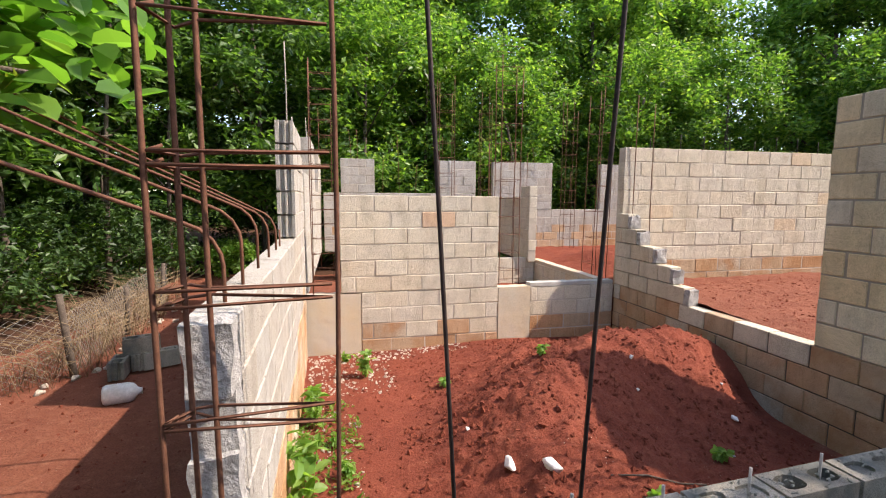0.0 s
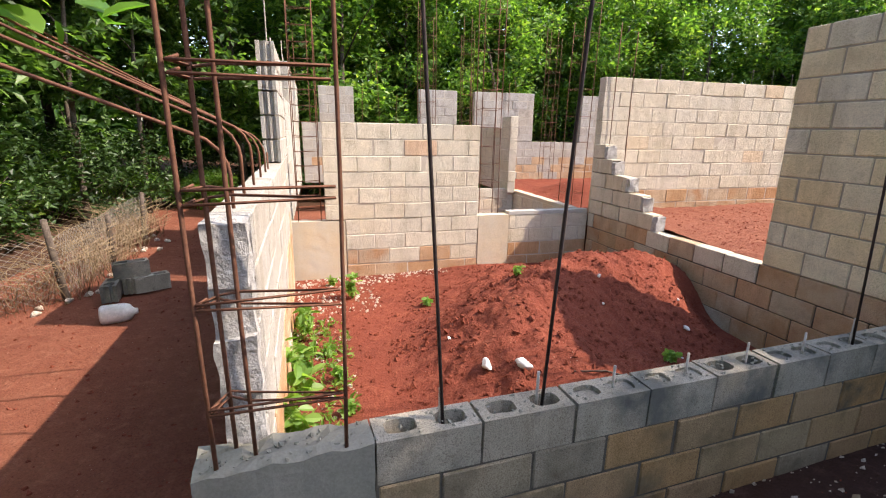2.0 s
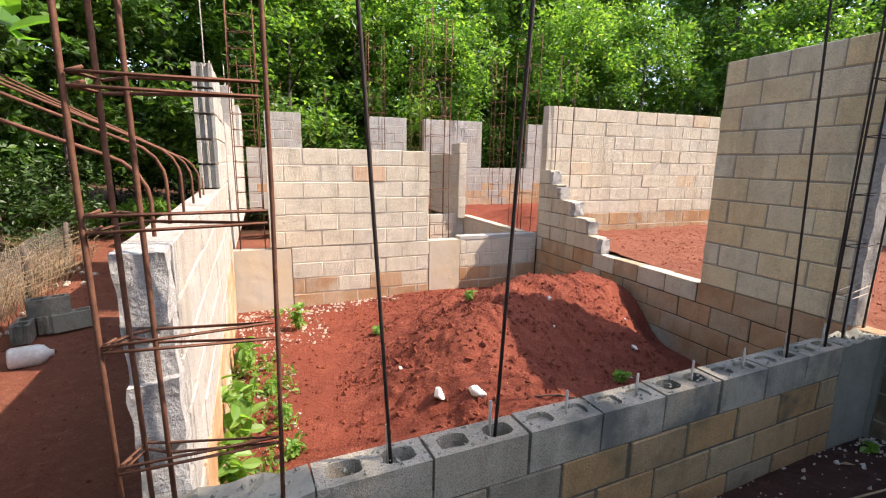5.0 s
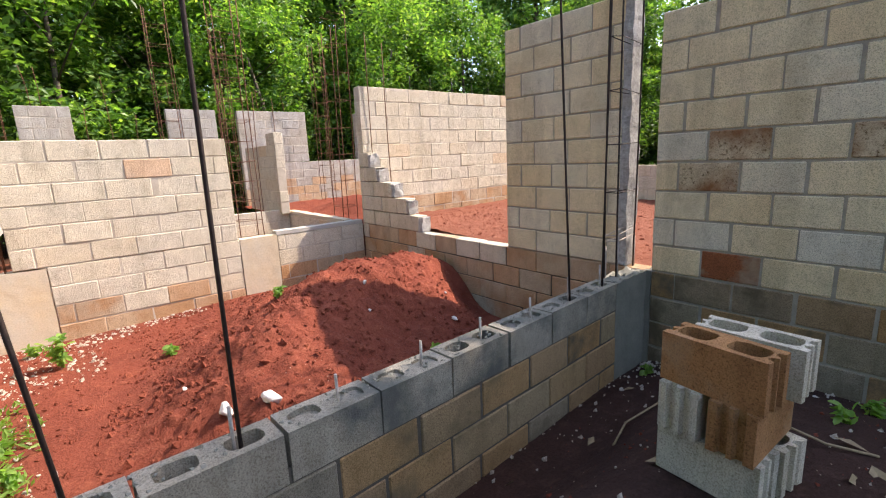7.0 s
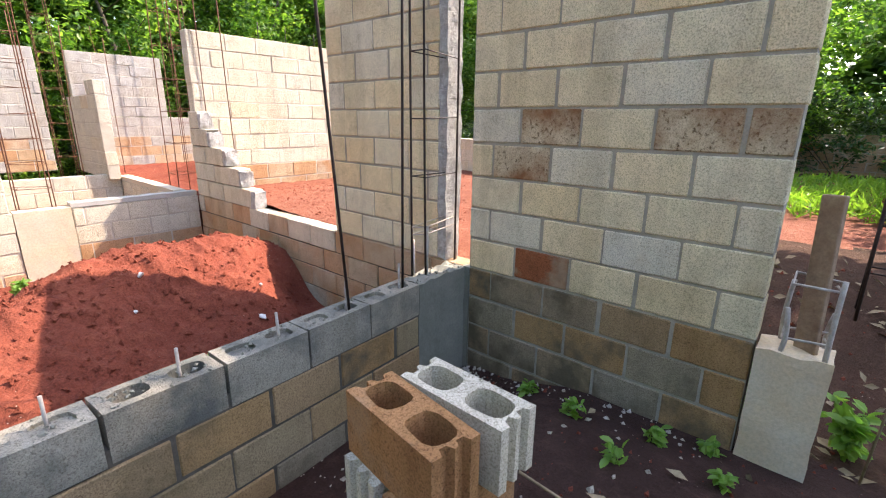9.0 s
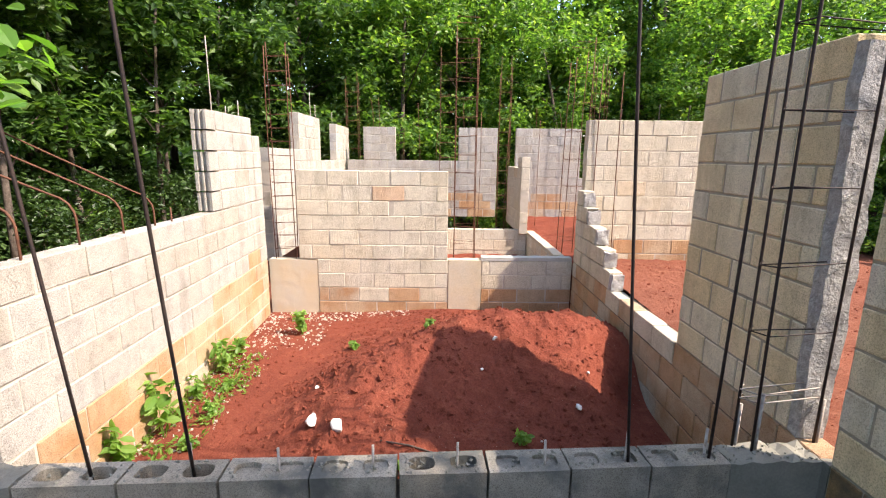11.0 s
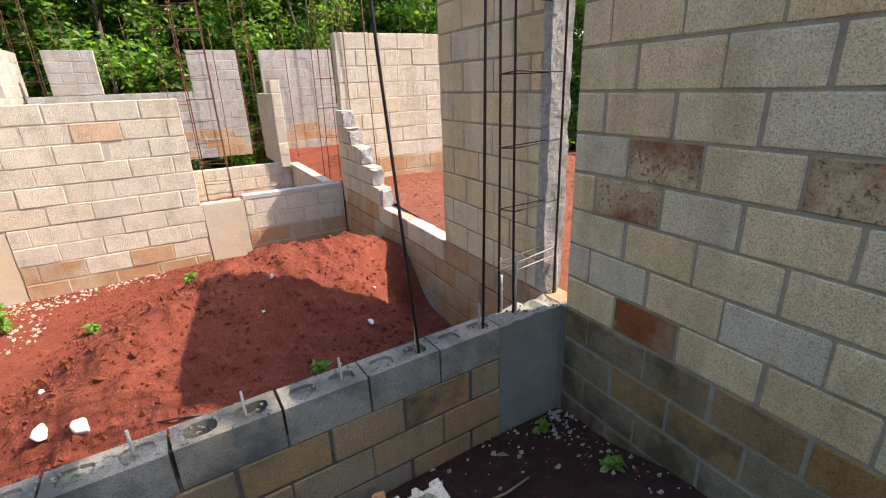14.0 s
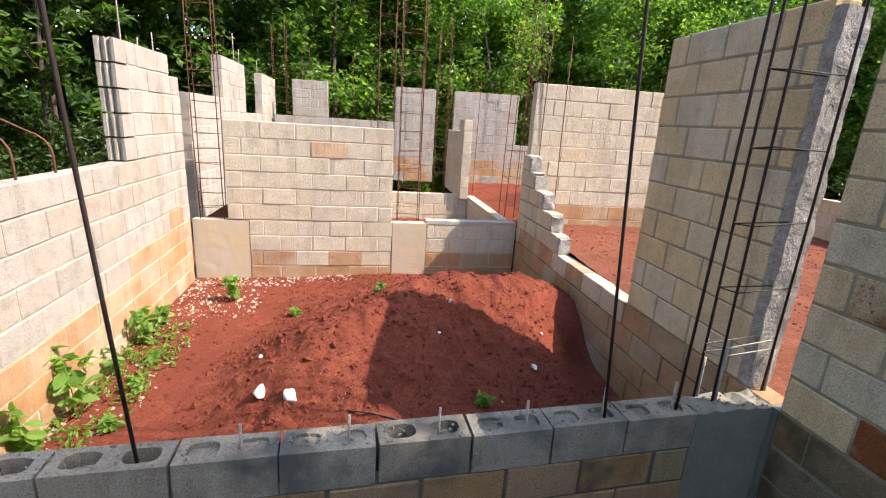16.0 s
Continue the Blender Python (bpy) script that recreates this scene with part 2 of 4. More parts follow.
def box_bm(x0, x1, y0, y1, z0, z1, bevel=0.0, bm=None):
    own = bm or bmesh.new()
    r = bmesh.ops.create_cube(own, size=1)
    for v in r["verts"]:
        v.co = Vector((x0 if v.co.x < 0 else x1, y0 if v.co.y < 0 else y1, z0 if v.co.z < 0 else z1))
    if bevel:
        edges = list({e for v in r["verts"] for e in v.link_edges})
        bmesh.ops.bevel(own, geom=edges, offset=bevel, segments=1, affect="EDGES")
    return own


def rough_bm(x0, x1, y0, y1, z0, z1, step=0.06, amount=0.008, top=0.0, seed=0.0):
    """A box cut into a fine grid with an uneven surface; top: extra unevenness of the upper face."""
    bm = bmesh.new()
    n = [max(1, round((b - a) / step)) for a, b in ((x0, x1), (y0, y1), (z0, z1))]
    seen = {}

    def vert(i, j, k):
        if (i, j, k) not in seen:
            p = Vector((x0 + (x1 - x0) * i / n[0], y0 + (y1 - y0) * j / n[1], z0 + (z1 - z0) * k / n[2]))
            q = p * 9 + Vector((seed, seed * 2, 0))
            p += Vector((noise.noise(q), noise.noise(q + Vector((7, 3, 1))), noise.noise(q + Vector((1, 8, 5))))) * amount
            if k == n[2] and top:
                p.z += noise.noise(q * 2.2) * top
            seen[i, j, k] = bm.verts.new(p)
        return seen[i, j, k]

    for a, b, c in ((0, 1, 2), (1, 2, 0), (2, 0, 1)):
        for s in (0, n[c]):
            for i in range(n[a]):
                for j in range(n[b]):
                    idx = []
                    for di, dj in ((0, 0), (1, 0), (1, 1), (0, 1)):
                        t = [0, 0, 0]
                        t[a], t[b], t[c] = i + di, j + dj, s
                        idx.append(vert(*t))
                    bm.faces.new(idx if s else idx[::-1])
    return bm


def tube_bm(points, radius, sides=6, bm=None, taper=1.0):
    """A round bar along a line of points."""
    own = bm or bmesh.new()
    pts = [Vector(p) for p in points]
    rings = []
    for k, p in enumerate(pts):
        d = (pts[min(k + 1, len(pts) - 1)] - pts[max(k - 1, 0)]).normalized()
        a = d.cross(Vector((0, 0, 1)) if abs(d.z) < 0.9 else Vector((1, 0, 0))).normalized()
        b = d.cross(a)
        r = radius * (1 + (taper - 1) * k / max(1, len(pts) - 1))
        rings.append([own.verts.new(p + (a * math.cos(2 * math.pi * i / sides) + b * math.sin(2 * math.pi * i / sides)) * r) for i in range(sides)])
    for r0, r1 in zip(rings, rings[1:]):
        for i in range(sides):
            f = own.faces.new((r0[i], r0[(i + 1) % sides], r1[(i + 1) % sides], r1[i]))
            f.smooth = True
    own.faces.new(rings[0][::-1])
    own.faces.new(rings[-1])
    return own


BRICK_CACHE = {}


def block_mesh(length, thick, height, mat):
    key = (round(length, 3), round(thick, 3), round(height, 3), mat.name)
    if key not in BRICK_CACHE:
        BRICK_CACHE[key] = mesh_of(box_bm(-length / 2, length / 2, -thick / 2, thick / 2, -height / 2, height / 2, 0.006), "block", mat)
    return BRICK_CACHE[key]


COURSE, BLOCK = 0.2, 0.4


def block_wall(name, label, m, spans, thick=0.15, phase=0.0, pick=None, z_shift=0.0, seed=1, bed=M_MORTAR, joint=0.009, recess=0.005, length=BLOCK, course=COURSE, wobble=1.0):
    """A wall of hollow blocks. m: pose of its foot (x along it, y across). spans: (x0, x1, first course, end course).
    pick(x, course, random) gives a block's material, or None for no block there."""
    rnd = random.Random(seed)
    core = bmesh.new()
    for x0, x1, k0, k1 in spans:
        box_bm(x0 + 0.006, x1 - 0.006, -thick / 2 + recess, thick / 2 - recess, k0 * course + z_shift, k1 * course - 0.01 + z_shift, bm=core)
    wall = thing(name, core, bed, label, "wall", kind="structure", m=m)
    for x0, x1, k0, k1 in spans:
        for k in range(k0, k1):
            start = phase + (length / 2 if k % 2 else 0.0) + (rnd.uniform(-0.015, 0.015))
            i = math.floor((x0 - start) / length)
            x = start + i * length
            cuts = [x0]
            while x < x1 - 0.05:
                if x > x0 + 0.05:
                    cuts.append(x + rnd.uniform(-0.012, 0.012))
                x += length
            cuts.append(x1)
            for a, b in zip(cuts, cuts[1:]):
                mat = (pick or (lambda *_: M_BLOCK))((a + b) / 2, k, rnd)
                if mat is None:
                    continue
                size = round((b - a) / 0.02) * 0.02 - joint
                ob = part("block", block_mesh(size, thick, course - joint, mat), None, wall)
                ob.matrix_basis = pose((a + b) / 2 + rnd.uniform(-0.003, 0.003), wobble * rnd.uniform(-0.004, 0.004), (k + 0.5) * course + z_shift + rnd.uniform(-0.002, 0.002),
                                       wobble * rnd.uniform(-0.6, 0.6), rnd.uniform(-0.5, 0.5), wobble * rnd.uniform(-0.5, 0.5))
    return wall

# ---- ground ----
LX, RX, FY, BY = -0.37, 3.86, 4.41, 9.8


def left_x(y):
    """The middle line of the left wall, which opens outwards a little."""
    return -0.343 - 0.021 * y



def smooth(a, b, x):
    t = min(1.0, max(0.0, (x - a) / (b - a)))
    return t * t * (3 - 2 * t)


def ground_z(x, y):
    far = max(abs(x - 1), abs(y - 3))
    z = noise.noise(Vector((x * 0.7, y * 0.7, 0))) * 0.03 + noise.noise(Vector((x * 3, y * 3, 4))) * 0.012
    z += smooth(3.5, 9, -x) * 0.5 + noise.noise(Vector((x * 0.12, y * 0.12, 9))) * 0.5 * smooth(14, 40, far)
    z += 0.10 * smooth(0.3, 0.0, y) + 0.37 * smooth(-0.15, -0.75, y) * smooth(4.6, 2.6, x) * smooth(-1.0, -0.5, x) * smooth(-9, -5, y)
    z += 0.5 * smooth(4.1, 6.5, x) * smooth(0.2, -1.0, y) * smooth(30, 15, x)
    return z


def grid_bm(xs, ys, height):
    bm = bmesh.new()
    rows = [[bm.verts.new((x, y, height(x, y))) for x in xs] for y in ys]
    for r0, r1 in zip(rows, rows[1:]):
        for i in range(len(xs) - 1):
            bm.faces.new((r0[i], r0[i + 1], r1[i + 1], r1[i])).smooth = True
    return bm


def axis(lo, hi, step, far):
    inner = list(np.arange(lo, hi + 1e-6, step))
    out = [step * 1.35 ** k for k in range(1, 40)]
    a, b, left, right = lo, hi, [], []
    for s in out:
        a, b = a - s, b + s
        left.insert(0, a)
        right.append(b)
        if b > far:
            break
    return left + inner + right


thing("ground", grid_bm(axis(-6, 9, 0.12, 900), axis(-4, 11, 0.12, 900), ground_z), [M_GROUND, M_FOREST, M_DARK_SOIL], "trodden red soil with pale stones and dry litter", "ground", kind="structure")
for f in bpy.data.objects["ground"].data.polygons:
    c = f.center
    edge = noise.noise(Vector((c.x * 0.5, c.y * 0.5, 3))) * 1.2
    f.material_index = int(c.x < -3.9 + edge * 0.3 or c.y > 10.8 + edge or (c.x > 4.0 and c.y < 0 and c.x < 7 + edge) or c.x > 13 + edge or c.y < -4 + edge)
    # darker soil on the ground before the near wall
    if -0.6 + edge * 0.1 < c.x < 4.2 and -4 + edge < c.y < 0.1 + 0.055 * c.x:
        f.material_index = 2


def mound_z(x, y):
    z = 0.03
    for cx, cy, rx, ry, h in ((3.0, 2.5, 1.0, 0.8, 0.51), (3.7, 2.6, 0.5, 0.6, 0.22), (1.45, 1.6, 0.65, 0.85, 0.42), (2.3, 0.7, 0.9, 0.6, 0.17), (2.2, 2.2, 0.8, 0.7, 0.35), (2.2, 3.6, 1.1, 0.8, 0.18)):
        z += h * math.exp(-((x - cx) / rx) ** 2 - ((y - cy) / ry) ** 2)
    z *= 1 - 0.85 * smooth(3.3, 3.75, x) * smooth(2.5, 1.8, y)
    if y < 0.025 + 0.055 * x:
        return -0.3
    rough = smooth(0.05, 0.25, z)
    v = Vector((x, y, 0))
    z += rough * (noise.noise(v * 2.6) * 0.05 + noise.noise(v * 7) * 0.042 + abs(noise.noise(v * 15)) * 0.034 + noise.noise(v * 33) * 0.010)
    return z


thing("soil_mound", grid_bm(list(np.linspace(LX + 0.005, RX - 0.002, 210)), list(np.linspace(0.0, FY - 0.002, 210)), mound_z), M_SOIL,
      "heap of loose dark red soil filling the block room", "soil heap", kind="structure")


def fill_z(x, y):
    v = Vector((x, y, 2))
    z = 0.75 + 0.022 * y + noise.noise(v * 1.2) * 0.03 + noise.noise(v * 6) * 0.015 + noise.noise(v * 17) * 0.008
    return z - 0.75 * smooth(8.6, 10.2, x)


thing("soil_fill", grid_bm(list(np.linspace(RX + 0.14, 11, 130)), list(np.linspace(0.0, FY + 0.01, 90)), fill_z), M_GROUND, "levelled red soil floor of the raised side room", "floor", kind="structure")
thing("soil_fill_back", grid_bm(list(np.linspace(3.75, 8.0, 60)), list(np.linspace(FY + 0.05, BY + 0.02, 70)), lambda x, y: 0.74 + 0.3 * math.exp(-((x - 4.9) / 0.5) ** 2 - ((y - 6.5) / 0.9) ** 2) + noise.noise(Vector((x * 5, y * 5, 1))) * 0.03),
      M_SOIL, "red soil heaped in the unfinished back room", "floor", kind="structure")

# ---- walls ----
NEAR = pose(0, -0.055 + 0.08, 0, 0, 0, 3.15)
ALONG_Y = 90


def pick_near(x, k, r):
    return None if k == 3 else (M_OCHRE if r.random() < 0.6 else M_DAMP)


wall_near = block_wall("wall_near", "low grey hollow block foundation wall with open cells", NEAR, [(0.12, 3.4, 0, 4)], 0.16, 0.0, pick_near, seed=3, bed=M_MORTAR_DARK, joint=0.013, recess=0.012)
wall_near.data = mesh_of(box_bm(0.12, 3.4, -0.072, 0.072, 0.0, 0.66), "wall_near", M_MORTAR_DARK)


def loop_verts(bm, pts, z):
    return [bm.verts.new((x, y, z)) for x, y in pts]


def oval(cx, cy, w, h, n=14):
    return [(cx + w / 2 * math.copysign(abs(math.cos(a)) ** 0.6, math.cos(a)), cy + h / 2 * math.copysign(abs(math.sin(a)) ** 0.6, math.sin(a))) for a in (2 * math.pi * i / n for i in range(n))]


def hollow_bm(length=0.39, thick=0.15, height=0.19, depth=None, groove=True, seed=0, g=0.014, cell=(0.31, 0.56)):
    """A two-cell hollow block; depth: of filled cells, or None for cells that go right through."""
    rnd = random.Random(seed)
    bm = bmesh.new()
    a, b = length / 2, thick / 2
    end = [(a, -b), (a, -b * 0.62), (a - g, -b * 0.5), (a - g, -b * 0.2), (a, -b * 0.1), (a, b * 0.1), (a - g, b * 0.2), (a - g, b * 0.5), (a, b * 0.62), (a, b)] if groove else [(a, -b), (a, b)]
    outline = end + [(-x, -y) for x, y in end]
    jit = lambda p: (p[0] + rnd.uniform(-1, 1) * 0.0025, p[1] + rnd.uniform(-1, 1) * 0.0025)
    outline = [jit(p) for p in outline]
    cells = [[jit(p) for p in oval(s * length * 0.245, 0, length * cell[0], thick * cell[1])] for s in (-1, 1)]
    h = height / 2

    def ring(pts, zt, zb, flip):
        t, o = loop_verts(bm, pts, zt), loop_verts(bm, pts, zb)
        n = len(pts)
        for i in range(n):
            q = (t[i], o[i], o[(i + 1) % n], t[(i + 1) % n])
            bm.faces.new(q[::-1] if flip else q)
        return t, o

    t, o = ring(outline, h, -h, False)
    tops, bots = [t], [o]
    for c in cells:
        ct, co = ring(c, h, -h if depth is None else h - depth * rnd.uniform(0.5, 1.2), True)
        tops.append(ct)
        if depth is None:
            bots.append(co)
        else:
            bm.faces.new(co)
    for loops in (tops, bots):
        edges = []
        for lp in loops:
            for i in range(len(lp)):
                e = bm.edges.get((lp[i], lp[(i + 1) % len(lp)]))
                edges.append(e)
        bmesh.ops.triangle_fill(bm, edges=edges, use_beauty=True)
    bmesh.ops.recalc_face_normals(bm, faces=bm.faces)
    return bm


EDGES = (0.12, 0.56, 1.0, 1.4, 1.8, 2.22, 2.61, 3.0, 3.4)
for i, (a, b) in enumerate(zip(EDGES, EDGES[1:])):
    me = mesh_of(hollow_bm(b - a - 0.012, 0.16, 0.192, depth=0.08 if i in (0, 1, 4) else 0.025, groove=False, seed=i), "hollow_block", M_GREY)
    ob = part("hollow_block", me, None, wall_near)
    ob.matrix_basis = pose((a + b) / 2, random.uniform(-0.006, 0.006), 0.7, random.uniform(-1, 1), random.uniform(-0.6, 0.6), random.uniform(-1, 1))

corner = thing("corner_stub", rough_bm(-0.50, 0.118, -0.08, 0.09, 0.0, 0.795, 0.05, 0.006, 0.03), M_CONC_MOSS_SHADE, "poured concrete corner stub with a rough broken top", "column", kind="structure", m=NEAR)
thing("column_stub", rough_bm(3.395, 3.86, -0.075, 0.085, 0.0, 0.79, 0.05, 0.006, 0.03, 5), M_CONC_MOSS_SHADE, "poured grey concrete column base between two walls", "column", kind="structure", m=NEAR)


def pick_left(y, k, r):
    z = (k + 0.5) * COURSE
    edge = 0.5 + 0.09 * y + r.uniform(-0.12, 0.12)
    return M_STAIN if z < edge else M_WHITE


wall_left = block_wall("wall_left", "sunlit pale block wall stained orange near the soil", pose(left_x(0), 0, 0, 0, 0, 91.2), [(0.2, 4.33, 0, 8), (3.1, 4.07, 8, 13), (4.07, 4.33, 8, 12)], 0.15, 0.1, pick_left, seed=5, joint=0.012, recess=0.009, course=0.205)
for k in range(8, 13):
    ob = part("block", mesh_of(hollow_bm(0.2 + 0.012 * (k % 2), 0.15, 0.188, depth=0.05, seed=k, g=0.035), "block", M_WHITE), None, wall_left)
    ob.matrix_basis = pose(2.99, 0, (k + 0.5) * 0.205, 0, 0, random.uniform(-1.5, 1.5))
for z0, z1, d in ((0.0, 0.98, 0.0), (0.98, 1.2, 0.03), (1.2, 1.4, 0.01), (1.4, 1.63, 0.035)):
    part("broken_concrete", rough_bm(0.14 - d, 0.205, -0.072, 0.072, z0, z1, 0.022, 0.014, 0.012, z1), M_RUBBLE, wall_left, "ragged broken concrete on the wall end")


def pick_far(x, k, r):
    if k == 8 and 1.09 < x < 1.5:
        return M_TERRA
    if k < 1:
        return M_STAIN
    if k == 1:
        return M_STAIN if r.random() < 0.6 else M_BLOCK
    return M_BLOCK


block_wall("wall_far", "beige hollow block partition, soil stained along its base", pose(0, FY + 0.075, 0), [(0.05, 2.11, 4, 10), (0.3, 2.12, 0, 4)], 0.15, -0.17, pick_far, seed=7, length=0.42, course=0.203)
thing("corner_column_base", rough_bm(LX, 0.298, FY + 0.004, FY + 0.15, 0, 0.8, 0.06, 0.003, 0.01), M_CONC_SOILED, "poured concrete corner foot stained with soil", "column", kind="structure")
thing("partition_column_base", rough_bm(2.122, 2.58, FY - 0.004, FY + 0.15, 0, 0.81, 0.06, 0.003, 0.01), M_CONC_SOILED, "plastered concrete foot of a low foundation wall", "column", kind="structure")
block_wall("foundation_front", "low foundation wall of soil stained blocks", pose(0, FY + 0.075, 0), [(2.58, RX - 0.01, 0, 4)], 0.145, 0.1, lambda x, k, r: M_STAIN if k < 2 else M_BLOCK, seed=8)
thing("foundation_cap", rough_bm(2.58, RX - 0.02, FY, FY + 0.15, 0.802, 0.85, 0.06, 0.003, 0.008), M_CONC, "mortar capping along the low foundation wall", "wall", kind="structure")
block_wall("foundation_side", "low block foundation wall running back", pose(3.7, 0, 0, 0, 0, ALONG_Y), [(FY + 0.16, 6.75, 2, 4)], 0.14, 0.0, lambda *a: M_BLOCK, seed=9)
thing("foundation_side_cap", rough_bm(3.63, 3.77, FY + 0.16, 6.75, 0.802, 0.86, 0.08, 0.003, 0.01), M_CONC_SOILED, "sandy mortar capping on the foundation wall", "wall", kind="structure")
block_wall("foundation_back", "low pale block foundation wall of the small room", pose(0, 6.7, 0), [(1.9, 3.62, 2, 5)], 0.14, 0.0, lambda *a: M_BLOCK, z_shift=-0.1, seed=10)
block_wall("foundation_left", "low block foundation wall beside a column pit", pose(2.0, 0, 0, 0, 0, ALONG_Y), [(FY + 0.16, 6.6, 2, 5)], 0.14, 0.0, lambda *a: M_BLOCK, z_shift=-0.12, seed=11)
thing("soil_fill_pit", grid_bm(list(np.linspace(2.0, 3.7, 20)), list(np.linspace(FY + 0.1, 6.7, 24)), lambda x, y: 0.42 + noise.noise(Vector((x * 4, y * 4, 0))) * 0.04), M_SOIL, "bare soil inside the small foundation", "floor", kind="structure")


def pick_right(y, k, r):
    if y < 0.3:
        if k < 4:
            return M_DAMP
        if k == 4 and -0.58 < y < -0.23:
            return M_RED
        if (k == 8 and (-0.58 < y < -0.23 or y < -0.95)) or (k == 7 and -0.40 < y < -0.05):
            return M_RUST
        return M_TAN
    return M_TAN


wall_right = block_wall("wall_right", "tall beige block wall with rusty and damp blocks", pose(RX + 0.075, 0, 0, 0, 0, ALONG_Y),
                        [(-1.48, 0.13, 0, 13), (0.40, 1.58, 4, 14)], 0.15, -0.222, pick_right, seed=13, bed=M_MORTAR_PALE, joint=0.013, recess=0.006, length=0.362, wobble=0.35)
wall_right_base = block_wall("wall_right_base", "soil stained block foundation rising in broken steps", pose(RX + 0.075, 0, 0, 0, 0, ALONG_Y),
                             [(0.18, FY, 0, 4), (3.05, FY, 4, 5), (3.3, FY, 5, 6), (3.62, FY, 6, 7), (3.95, FY, 7, 8), (4.15, FY, 8, 9)], 0.15, -0.1, lambda y, k, r: M_STAIN if k < 3 or (k == 3 and r.random() < 0.5) else M_BLOCK, seed=14, bed=M_MORTAR_DARK, joint=0.010, recess=0.010, length=0.38)
for k, y in ((4, 3.05), (5, 3.3), (6, 3.62), (7, 3.95), (8, 4.15)):
    part("broken_block_end", rough_bm(y - 0.07, y + 0.01, -0.07, 0.07, k * 0.2 + 0.005, k * 0.2 + 0.17, 0.03, 0.02, 0.03, k), M_RUBBLE, wall_right_base, "jagged end of a broken block")
part("broken_concrete", rough_bm(0.335, 0.405, -0.072, 0.072, 0.8, 2.75, 0.03, 0.012, 0.01, 4), M_RUBBLE, wall_right, "ragged grey concrete edge of the pier")
thing("column_infill", rough_bm(RX + 0.002, RX + 0.14, 0.128, 0.184, 0.0, 0.79, 0.05, 0.003, 0.02, 8), M_CONC_MOSS_SHADE, "poured grey concrete filling the joint between two walls", "column", kind="structure")
thing("column_base_right", rough_bm(RX - 0.02, RX + 0.17, -1.75, -1.485, 0, 0.79, 0.05, 0.006, 0.02), M_CONC_CREAM, "square poured concrete column base with mortar stains", "column", kind="structure")
block_wall("wall_side_room", "sunlit pale block wall of the raised side room", pose(0, FY + 0.085, 0), [(3.95, 7.7, 3, 13)], 0.15, 0.0, lambda x, k, r: M_STAIN if k < 5 and r.random() < 0.7 else M_BLOCK, z_shift=0.12, seed=15)
block_wall("wall_side_low", "low block wall closing the side room", pose(8.4, 0, 0, 0, 0, ALONG_Y), [(-0.5, 4.2, 2, 7)], 0.15, 0.0, lambda *a: M_BLOCK, seed=16)
block_wall("wall_back", "back block wall with window openings and piers", pose(0, BY + 0.075, 0),
           [(-0.3, 3.42, 3, 10), (3.87, 7.6, 3, 8), (0.1, 0.9, 10, 14), (2.45, 3.42, 10, 14), (3.87, 5.5, 8, 14), (6.9, 7.6, 8, 14)], 0.15, 0.1,
           lambda x, k, r: M_STAIN if k < 6 and r.random() < 0.6 else M_WHITE, z_shift=0.12, seed=17)
block_wall("wall_partition", "block partition with a toothed end in the back room", pose(3.54, 0, 0, 0, 0, ALONG_Y), [(6.55, 8.2, 4, 10), (6.55, 6.95, 10, 11)], 0.15, 0.0, lambda *a: M_BLOCK, z_shift=0.03, seed=18)
block_wall("wall_left_back", "pale block side wall with window gaps", pose(LX - 0.075, 0, 0, 0, 0, ALONG_Y), [(4.64, 6.1, 3, 11), (6.1, 10.4, 3, 10), (6.1, 7.5, 10, 14), (8.9, 10.4, 10, 14)], 0.15, 0.1, lambda x, k, r: M_WHITE, z_shift=0.12, seed=19)

# ---- reinforcing bars ----


def bar(points, radius=0.006, mat=M_REBAR, label="rusted steel reinforcing bar standing in a block cell", group="starter bars", name="rebar"):
    return thing(name, tube_bm(points, radius), mat, label, "rebar", group)


def upright(x, y, z0, z1, lean=(0.0, 0.0), bow=0.01, n=5, seed=0):
    r = random.Random(seed)
    dx, dy = r.uniform(-bow, bow), r.uniform(-bow, bow)
    return [(x + lean[0] * t + dx * math.sin(3.1 * t), y + lean[1] * t + dy * math.sin(3.1 * t), z0 + (z1 - z0) * t) for t in (i / (n - 1) for i in range(n))]


def near_xy(x, off=0.0):
    p = NEAR @ Vector((x, off, 0))
    return p.x, p.y


for x, top, lean in ((0.42, 3.6, (-0.2, -0.08)), (0.87, 3.6, (0.0, -0.25)), (2.93, 3.7, (-0.2, 0.0)), (3.33, 3.7, (0.05, 0.0))):
    bar(upright(*near_xy(x), 0.66, top, lean, seed=x), 0.0075, M_REBAR_DARK, "tall dark ribbed steel bar standing in a block cell")
    bar([(*near_xy(x - 0.018, 0.01), 0.66), (*near_xy(x - 0.016, 0.01), 0.93)], 0.007, M_REBAR_PALE, "short cement-dusted lap bar beside a tall rod")
for x in (1.25, 1.68, 2.08, 2.51):
    bar([(*near_xy(x), 0.66), (*near_xy(x + random.uniform(-0.006, 0.006)), 0.90)], 0.0065, M_REBAR_PALE, "short grey steel stub in a block cell")


